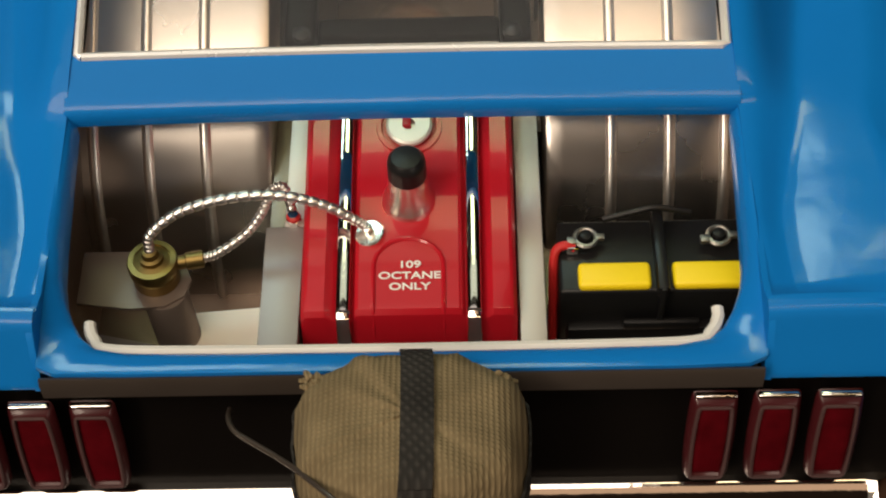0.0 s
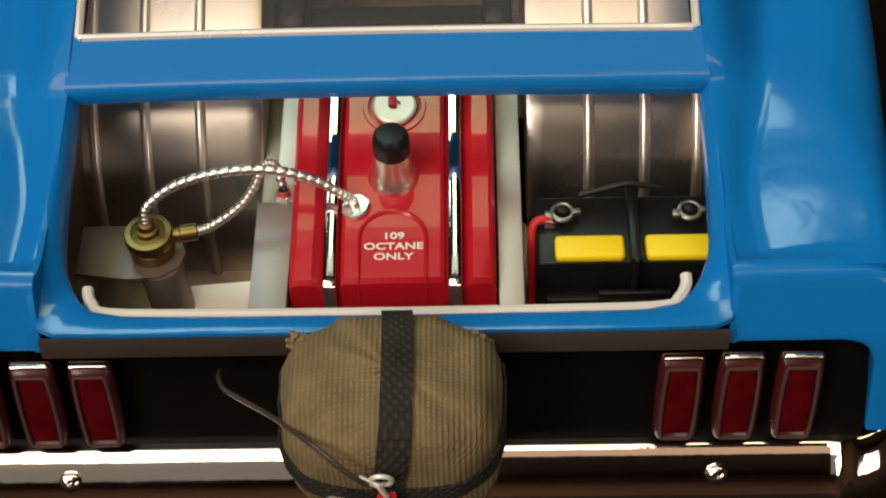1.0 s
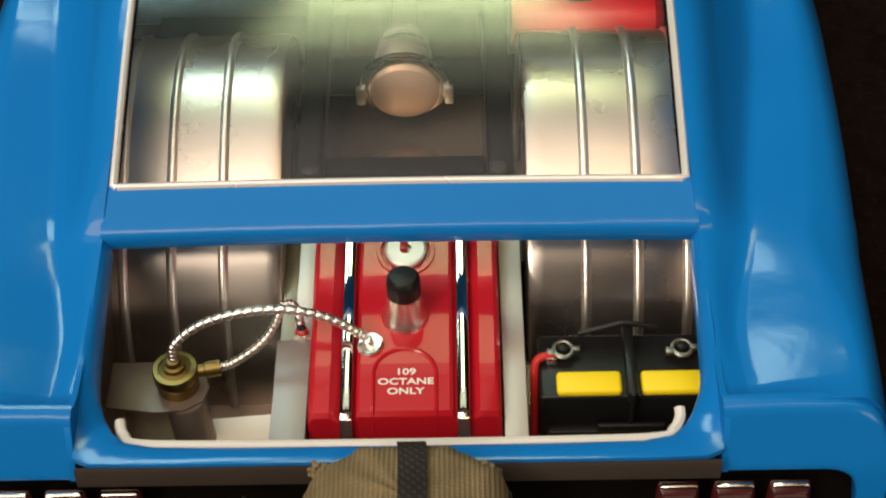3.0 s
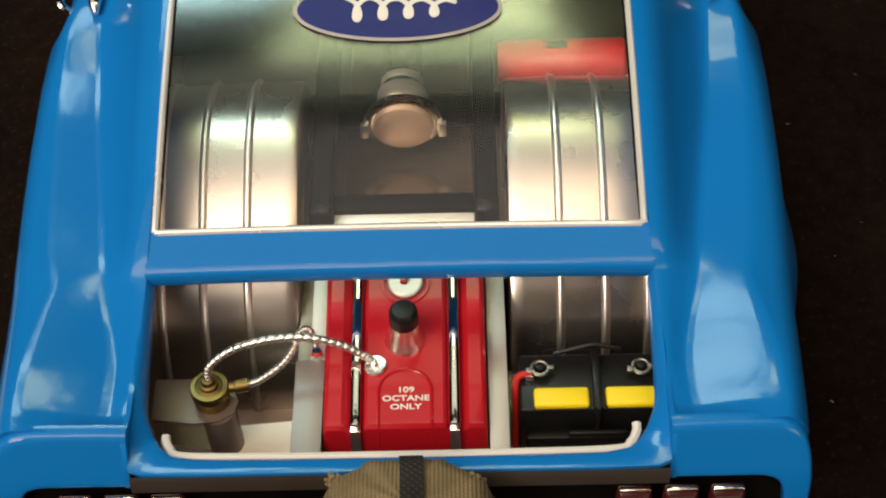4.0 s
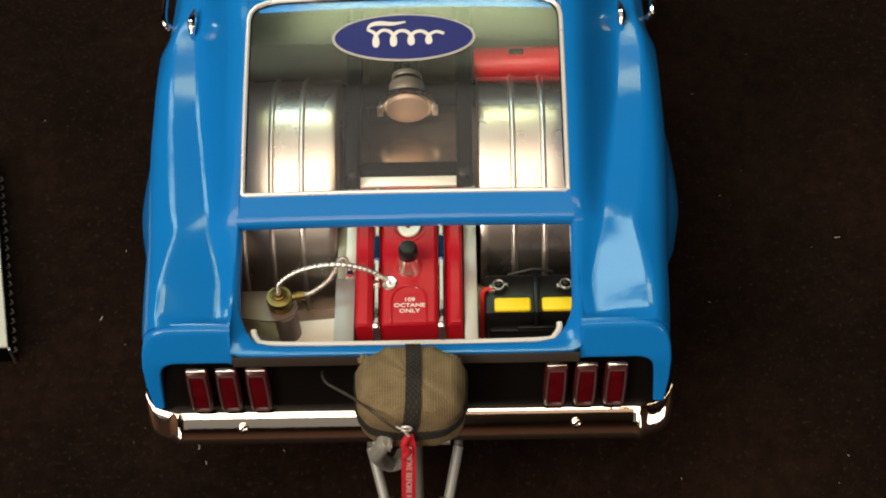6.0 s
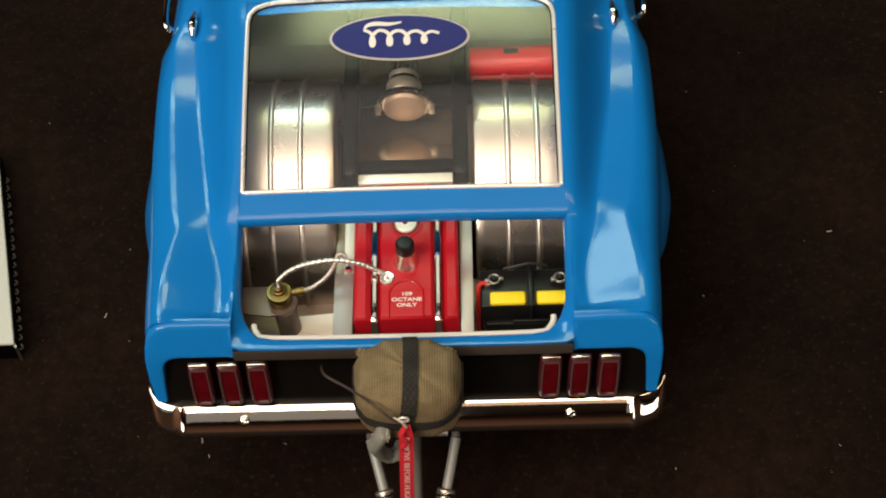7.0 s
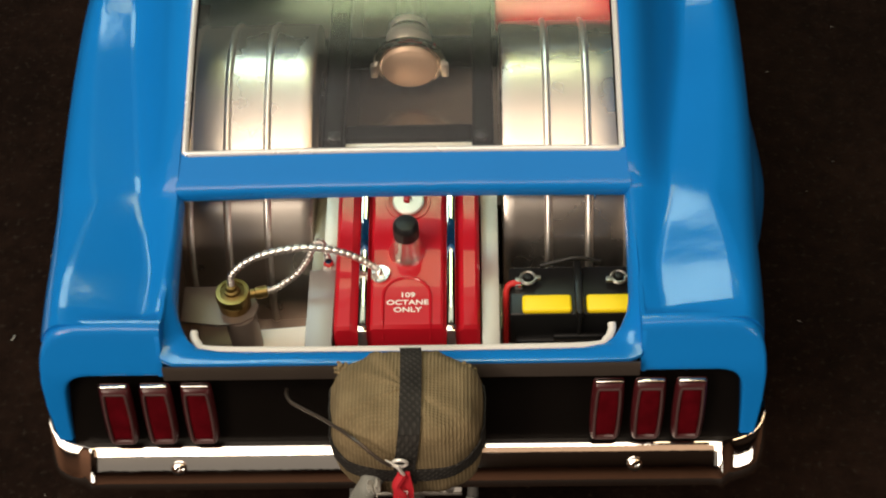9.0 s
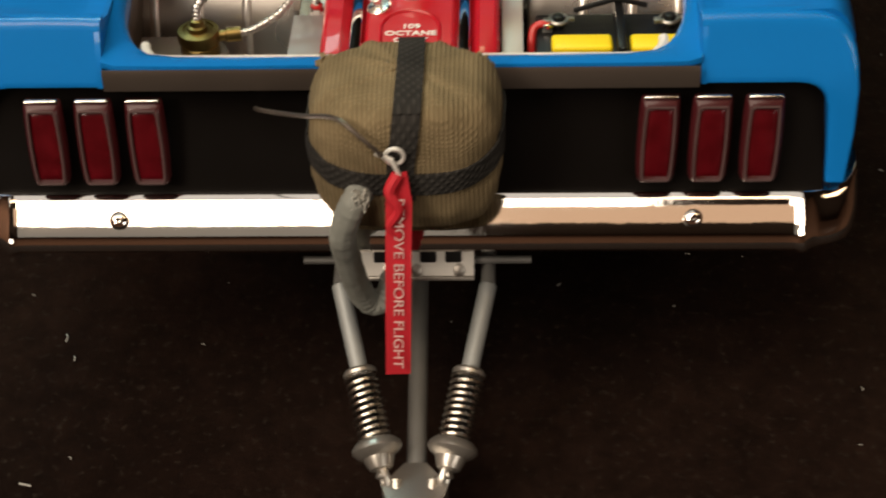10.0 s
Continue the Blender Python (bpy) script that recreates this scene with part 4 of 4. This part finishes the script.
hose("fuel_hose", [(-0.458, 0.315, 0.742), (-0.452, 0.33, 0.775), (-0.40, 0.355, 0.804), (-0.32, 0.368, 0.824), (-0.23, 0.372, 0.828), (-0.15, 0.362, 0.815), (-0.09, 0.345, 0.79), (-0.065, 0.335, 0.775)], 0.0092, "silver braided fuel hose arching from pump to tank")
hose("fuel_hose", [(-0.37, 0.33, 0.699), (-0.34, 0.34, 0.703), (-0.29, 0.37, 0.72), (-0.26, 0.405, 0.74), (-0.245, 0.44, 0.755), (-0.222, 0.445, 0.755), (-0.208, 0.415, 0.72), (-0.207, 0.405, 0.703)], 0.0085, "short silver braided hose looping to the tank rail")

fit = thing("hose_fitting", (-0.207, 0.405, 0.703), "small silver hose fitting with a red ring on the rail", "hose fitting")
part("fitting_nut", revolve([(0.014, 0), (0.014, 0.012), (0.010, 0.014), (0.010, 0.026)], (-0.207, 0.405, 0.703), (0, 0, 1), 6), CHROME, fit)
part("fitting_ring", revolve([(0.0125, 0.014), (0.0135, 0.017), (0.0125, 0.020)], (-0.207, 0.405, 0.703), (0, 0, 1), 16), RED_WIRE, fit, "red anodised ring")

# ---- outside: parachute pack, tag, cord, wheelie bar, plate ----
pack = thing("parachute_pack", (0.018, -0.14, 0.62), "khaki canvas parachute pack with black webbing straps", "parachute pack")
PC = (0.018, -0.125)
PROFILE = [(0.618, 0.55), (0.622, 0.75), (0.635, 0.86), (0.67, 0.95), (0.72, 1.0), (0.77, 1.0), (0.80, 1.0), (0.84, 0.985), (0.870, 0.935), (0.892, 0.87), (0.908, 0.76), (0.917, 0.55), (0.922, 0.2), (0.923, 0.02)]


def pack_point(a, z, k, out=0.0):
    c, s = math.cos(a), math.sin(a)
    e = 2 / 3.2
    x = math.copysign(abs(c) ** e, c)
    y = math.copysign(abs(s) ** e, s)
    if s > 0:
        cut = 1 / max(1.0, (abs(x) + y) / 1.50)
        x, y = x * (0.25 + 0.75 * cut), y * (0.25 + 0.75 * cut)
    w = noise.noise(Vector((x * 3, y * 3, z * 9))) * 0.008 + noise.noise(Vector((x * 7, y * 7, z * 22))) * 0.004
    return Vector((PC[0] + x * (0.184 * k + w + out), PC[1] + y * (0.142 * k + w + out), z + w * 0.6 + (out if k < 0.9 and z > 0.85 else 0)))


part("canvas", loft([[pack_point(a, z, k) for a in span(0, 2 * math.pi, 64)[:-1]] for z, k in [tuple(lerp_table([(i, *p) for i, p in enumerate(PROFILE)], q)) for q in span(0, len(PROFILE) - 1, 39)]]), KHAKI, pack, sharp=70)
rag = random.Random(3)
for sx in (-1, 1):
    tuft = bmesh.new()
    for _ in range(16):
        a = Vector((PC[0] + sx * rag.uniform(0.135, 0.160), PC[1] + rag.uniform(0.06, 0.085), rag.uniform(0.862, 0.89)))
        d = Vector((sx * rag.uniform(0.1, 1), rag.uniform(-0.2, 1), rag.uniform(0.2, 1))).normalized() * rag.uniform(0.008, 0.018)
        sweep([a, a + d * 0.6, a + d + Vector((rag.uniform(-0.006, 0.006), 0, -0.004))], lambda t: 0.0075 - 0.004 * t, 6, tuft)
    part("seam_tuft", tuft, KHAKI, pack, "frayed canvas seam end")
# upright strap over the top and down the rear side
sp = []
for z, k in PROFILE[4:]:
    sp.append((PC[1] - 0.142 * k - 0.003, z + (0.004 if k < 0.9 else 0)))
sp += [(PC[1] + 0.142 * k + 0.003, z + 0.004) for z, k in PROFILE[:8:-1]]
own = bmesh.new()
rr = spline([(0, y, z) for y, z in sp], 3)
lean = lambda z: 0.014 + 0.018 * min(1, max(0, (z - 0.80) / 0.13))
loft([[(lean(p.z) - 0.026, p.y, p.z), (lean(p.z) + 0.026, p.y, p.z), (lean(p.z) + 0.026, p.y + 0.004 * (1 if p.z < 0.9 else 0), p.z + (0.004 if p.z > 0.9 else 0)), (lean(p.z) - 0.026, p.y + 0.004 * (1 if p.z < 0.9 else 0), p.z + (0.004 if p.z > 0.9 else 0))] for p in rr], bm=own)
part("upright_strap", own, WEBBING, pack, "black woven webbing strap")
own = bmesh.new()
loft([[pack_point(a, z - 0.018 * math.cos(2 * a + math.pi), 1.0, o) for a in span(0, 2 * math.pi, 64)[:-1]] for z, o in ((0.752, 0.001), (0.752, 0.005), (0.776, 0.006), (0.80, 0.005), (0.80, 0.001))], caps=False, bm=own)
part("girth_strap", own, WEBBING, pack, "black woven webbing strap")
pin = bmesh.new()
sweep(spline([(-0.288, -0.012, 0.745), (-0.284, -0.045, 0.772), (-0.268, -0.082, 0.795), (-0.235, -0.112, 0.811), (-0.171, -0.170, 0.845), (-0.10, -0.252, 0.900), (-0.045, -0.290, 0.876), (-0.016, -0.294, 0.846)], 6), 0.0046, 8, pin)
part("release_wire", pin, TRIM_GREY, pack, "bent dark grey wire")
ringm = bmesh.new()
sweep([(0.005 + 0.017 * math.cos(a), -0.280 - 0.012 * math.sin(a) * 0.3, 0.834 + 0.020 * math.sin(a)) for a in span(0, 2 * math.pi, 20)], 0.0042, 8, ringm, caps=False)
sweep([(-0.03, -0.278, 0.842), (0.0, -0.288, 0.832), (0.012, -0.29, 0.80), (0.01, -0.287, 0.775)], 0.005, 8, ringm)
part("pin_ring", ringm, BRIGHT_TRIM, pack, "bright metal ring and pin")

tag = thing("warning_tag", (0.0, -0.31, 0.36), "red ribbon tag with white warning words", "tag")
TA, TB = Vector((0.012, -0.288, 0.80)), Vector((-0.006, -0.372, 0.357))
own = bmesh.new()
rings = []
for t in span(0, 1, 16):
    p = TA.lerp(TB, t) + Vector((0, -0.012 * math.sin(math.pi * t), 0))
    w = 0.0245 if t > 0.12 else 0.014 + 0.085 * t
    rings.append([p + Vector((-w, 0, 0)), p + Vector((w, 0.002, 0)), p + Vector((w, 0.006, 0)), p + Vector((-w, 0.004, 0))])
loft(rings, bm=own)
part("ribbon", own, RED_RIBBON, tag)
d = (TB - TA).normalized()
nrm = Vector((1, 0, 0)).cross(d).normalized()
if nrm.y > 0:
    nrm = -nrm
side = nrm.cross(d)
rot = Matrix((d, side, nrm)).transposed().to_4x4()
mid = TA.lerp(TB, 0.515) + Vector((0, -0.012 * math.sin(math.pi * 0.515) - 0.002, 0))
words("REMOVE BEFORE FLIGHT", 0.0345, Matrix.Translation(mid) @ rot @ Matrix.Diagonal((1, 0.82, 1, 1)), TAG_PRINT, tag, bold=-0.008)
knot = bmesh.new()
sweep(spline([(0.01, -0.29, 0.80), (-0.006, -0.305, 0.77), (0.010, -0.314, 0.735), (-0.008, -0.318, 0.70), (0.008, -0.318, 0.675)], 5), lambda t: 0.012 - 0.004 * t, 8, knot)
part("ribbon_knot", knot, RED_RIBBON, tag)

cord = thing("tether_cord", (-0.055, -0.235, 0.73), "thick grey braided tether cord with a frayed pale end", "cord")
line = spline([(-0.055, -0.240, 0.735), (-0.078, -0.280, 0.722), (-0.103, -0.276, 0.645), (-0.103, -0.245, 0.56), (-0.095, -0.212, 0.46), (-0.080, -0.190, 0.392), (-0.056, -0.180, 0.372), (-0.034, -0.174, 0.392), (-0.024, -0.168, 0.43)], 16)
rings, up, gone = [], Vector((1, 0, 0)), 0.0
for i, p in enumerate(line):
    d = (line[min(i + 1, len(line) - 1)] - line[max(i - 1, 0)]).normalized()
    up = (up - d * up.dot(d)).normalized()
    side = d.cross(up)
    gone += (p - line[max(i - 1, 0)]).length
    ring = []
    for a in span(0, 2 * math.pi, 30)[:-1]:
        r = 0.0262 * (1 + 0.05 * math.sin(5 * a + 190 * gone) * math.sin(5 * a - 190 * gone) + 0.05 * noise.noise(Vector((a, gone * 40, 0))))
        ring.append(p + r * (math.cos(a) * up + math.sin(a) * side))
    rings.append(ring)
part("braid", loft(rings), CORD, cord, sharp=80)
fray = bmesh.new()
for _ in range(60):
    a, q = rag.uniform(0, 6.3), rag.uniform(0.002, 0.024)
    b = Vector((-0.062 + 0.6 * q * math.sin(a), -0.270, 0.736 + q * math.cos(a) * 0.8))
    e = b + Vector((0.2 * q * math.sin(a), -0.026 - rag.uniform(0, 0.012), rag.uniform(0.0, 0.018) + 0.3 * q * math.cos(a)))
    sweep([b, b.lerp(e, 0.6), e], lambda t: 0.0035 - 0.002 * t, 5, fray)
part("frayed_end", fray, FRAY, cord, "pale cut fibres")

bar = thing("wheelie_bar", (0.022, -0.46, 0.0), "grey wheelie bar with two coil springs behind the car", "wheelie bar")
for sx, top, bot in ((-1, (-0.143, -0.10, 0.345), (-0.053, -0.425, 0.178)), (1, (0.171, -0.10, 0.345), (0.096, -0.425, 0.178))):
    a, b = Vector(top), Vector(bot)
    part("strut", rod(a, b, 0.0185, 18), STRUT, bar)
    s0, s1 = a.lerp(b, 0.53), a.lerp(b, 0.955)
    u = (b - a).normalized()
    p1 = u.orthogonal().normalized()
    p2 = u.cross(p1)
    coil = []
    turns = 11
    for k in range(turns * 14 + 1):
        t = k / (turns * 14)
        an = 2 * math.pi * turns * t
        coil.append(s0.lerp(s1, t) + 0.0310 * (math.cos(an) * p1 + math.sin(an) * p2))
    # black sleeve over the strut darkens the gaps between the coil's turns
    part("dark_coil_core", rod(s0, s1, 0.0195, 18), BLACK, bar)
    part("coil_spring", sweep(coil, 0.0044, 7), COIL_WIRE, bar, "bright wire coil spring")
    part("spring_collar", revolve([(0.022, -0.016), (0.040, -0.012), (0.050, -0.002), (0.052, 0.008), (0.045, 0.017), (0.033, 0.024), (0.029, 0.036), (0.024, 0.048), (0.016, 0.052)], s1, u, 26), DULL_SILVER, bar, "pale metal spring seat")
    part("spring_cap", revolve([(0.017, -0.010), (0.030, -0.008), (0.035, -0.002), (0.035, 0.005), (0.028, 0.010), (0.020, 0.012)], s0, u, 22), DULL_SILVER, bar, "pale metal spring cap")
    end = Vector((0.022 + (b.x - 0.022) * 0.62, -0.492, 0.140))
    out = 1 if sx > 0 else -1
    eye_c = b.lerp(end, 0.62)
    cl = bmesh.new()
    rod(b, b.lerp(end, 0.45), 0.015, 12, cl)
    sweep([eye_c + Vector((0.004 * out, 0, 0)) + 0.019 * (math.cos(a) * (end - b).normalized() + math.sin(a) * Vector((0, 0.35, 0.94))) for a in span(0, 2 * math.pi, 18)], 0.0075, 8, cl, caps=False)
    part("clevis", cl, DULL_SILVER, bar, "pale metal rod eye")
    part("clevis_bolt", revolve([(0.010, -0.018), (0.010, -0.012), (0.007, -0.011), (0.007, 0.012), (0.011, 0.013), (0.011, 0.019), (0.006, 0.021)], eye_c, (out, 0.1, 0.6), 12), DULL_SILVER, bar, "bright bolt through the rod eye")
    part("yoke_ear", rod(eye_c + Vector((-0.02 * out, -0.004, -0.004)), end + Vector((-0.012 * out, -0.02, -0.01)), 0.0125, 10), DULL_SILVER, bar)
yoke = bmesh.new()
ol = [(0.0, -0.425), (0.045, -0.425), (0.09, -0.485), (0.08, -0.52), (0.06, -0.56), (-0.015, -0.56), (-0.035, -0.52), (-0.045, -0.485)]
loft([[(x, y, 0.105) for x, y in ol], [(x, y, 0.152) for x, y in ol]], bm=yoke)
bevel(yoke, 0.006)
part("yoke", yoke, STEEL, bar)
part("lower_tube", rod((0.006, 0.3, 0.17), (0.025, -0.50, 0.125), 0.021, 18), GREY_METAL, bar)
for x in (-0.02, 0.066):
    part("caster_wheel", revolve([(0.02, -0.016), (0.052, -0.016), (0.056, -0.01), (0.056, 0.01), (0.052, 0.016), (0.02, 0.016)], (x, -0.60, 0.056), (1, 0, 0), 20), RUBBER, bar)
part("caster_arm", rod((0.022, -0.54, 0.115), (0.022, -0.60, 0.056), 0.014), GREY_METAL, bar)
part("cross_rod", rod((-0.222, -0.055, 0.377), (0.262, -0.055, 0.377), 0.0085), GREY_METAL, bar)
part("mount", box(-0.16, 0.19, 0.0, 0.05, 0.33, 0.42, 0.01), GREY_METAL, bar)
for x in (-0.143, 0.171):
    part("mount_arm", rod((x, -0.10, 0.345), (x, 0.03, 0.37), 0.015), GREY_METAL, bar)

plate = thing("number_plate", (0.005, -0.075, 0.32), "white number plate with dark characters under the bumper", "number plate")
def tilted(bm, k=0.55):
    """Leans the plate: its lower edge stands further out."""
    for v in bm.verts:
        v.co.y += (v.co.z - 0.40) * k
    return bm


part("plate_panel", tilted(box(-0.138, 0.142, -0.078, -0.070, 0.366, 0.46, 0.003)), WHITE, plate)
for x, w in ((-0.052, 0.018), (0.045, 0.017), (0.098, 0.017)):
    part("character_bar", tilted(box(x - w, x + w, -0.083, -0.077, 0.395, 0.45, 0.004)), BLACK, plate)
for x in (-0.04, 0.02, 0.11):
    part("plate_bolt", tilted(revolve([(0.012, 0), (0.012, 0.004), (0.004, 0.007)], (x, -0.078, 0.380), (0, -1, 0), 12)), STEEL, plate)
part("plate_edge", tilted(box(-0.138, 0.142, -0.081, -0.069, 0.360, 0.368, 0.002)), STEEL, plate)

# red cylinder lying in the cabin
bottle = thing("red_cylinder", (0.42, 1.36, 0.42), "red rounded cylinder lying across the cabin floor", "cylinder")
part("cylinder_body", revolve([(0.02, -0.19), (0.06, -0.185), (0.066, -0.165), (0.068, 0.165), (0.05, 0.185), (0.02, 0.19)], (0.44, 1.395, 0.70), (1, 0, 0), 28), RED, bottle)
part("cylinder_cradle", box(0.3, 0.58, 1.335, 1.455, 0.42, 0.655, 0.01), SATIN_BLACK, bottle)
part("cylinder_valve", box(0.39, 0.45, 1.385, 1.41, 0.762, 0.775, 0.004), BLACK, bottle)

# grey box beside the car, and lint on the cloth
crate = thing("grey_box", (-2.2, 0.9, 0), "pale grey topped box with dark stitched sides", "box")
foot = [(-2.9, 0.44), (-1.612, 0.485), (-1.830, 1.48), (-2.9, 1.45)]


def box_ring(z, inset):
    cx, cy = -2.3, 0.96
    return [(cx + (x - cx) * (1 - inset), cy + (y - cy) * (1 - inset), z) for x, y in foot]


own = loft([box_ring(0, 0), box_ring(0.108, 0.0)])
part("box_side", own, SATIN_BLACK, crate, "dark box side", smooth=False)
own = loft([box_ring(0.109, -0.004), box_ring(0.116, -0.006), box_ring(0.121, 0.0), box_ring(0.122, 0.012)])
part("box_lid", own, CARD, crate, "pale grey lid with a bright edge", sharp=25)
fa, fb = Vector((*foot[1], 0)), Vector((*foot[2], 0))
part("corner_edge", sweep([fa + Vector((0.006, -0.006, 0.0)), fa + Vector((0.006, -0.006, 0.108))], 0.006, 8), STEEL, crate, "thin steel grey corner edge")
for t in span(0.04, 0.9, 19):
    p = fa.lerp(fb, t) + Vector((0.006, 0.001, 0.012))
    part("stitch", sweep(spline([p + Vector((-0.004, -0.006, 0)), p + Vector((0.009, 0, 0.007)), p + Vector((0.002, 0.008, 0.018))], 3), 0.0048, 6), STITCH, crate)
rng = random.Random(7)
lint = bmesh.new()
spots = [(1.76, 1.012, 0.011), (-0.803, 0.019, 0.008), (-0.836, 0.087, 0.012), (-1.285, 0.678, 0.011), (-0.832, -0.362, 0.014), (0.661, 0.378, 0.006), (-0.505, 0.064, 0.005), (0.977, -0.246, 0.004)] + [(rng.uniform(-2.2, 2.2), rng.uniform(-1.0, 2.2), rng.uniform(0.002, 0.006)) for _ in range(60)]
for x, y, r in spots:
    a = rng.uniform(0, 6.3)
    sweep(spline([(x - r * math.cos(a), y - r * math.sin(a), 0.003), (x + 0.3 * r, y - 0.2 * r, 0.006), (x + r * math.cos(a), y + r * math.sin(a), 0.003)], 3), r * 0.16, 5, lint)
tagged(part("lint", lint, LINT), "pale specks of lint on the black cloth", "lint", kind="stuff")
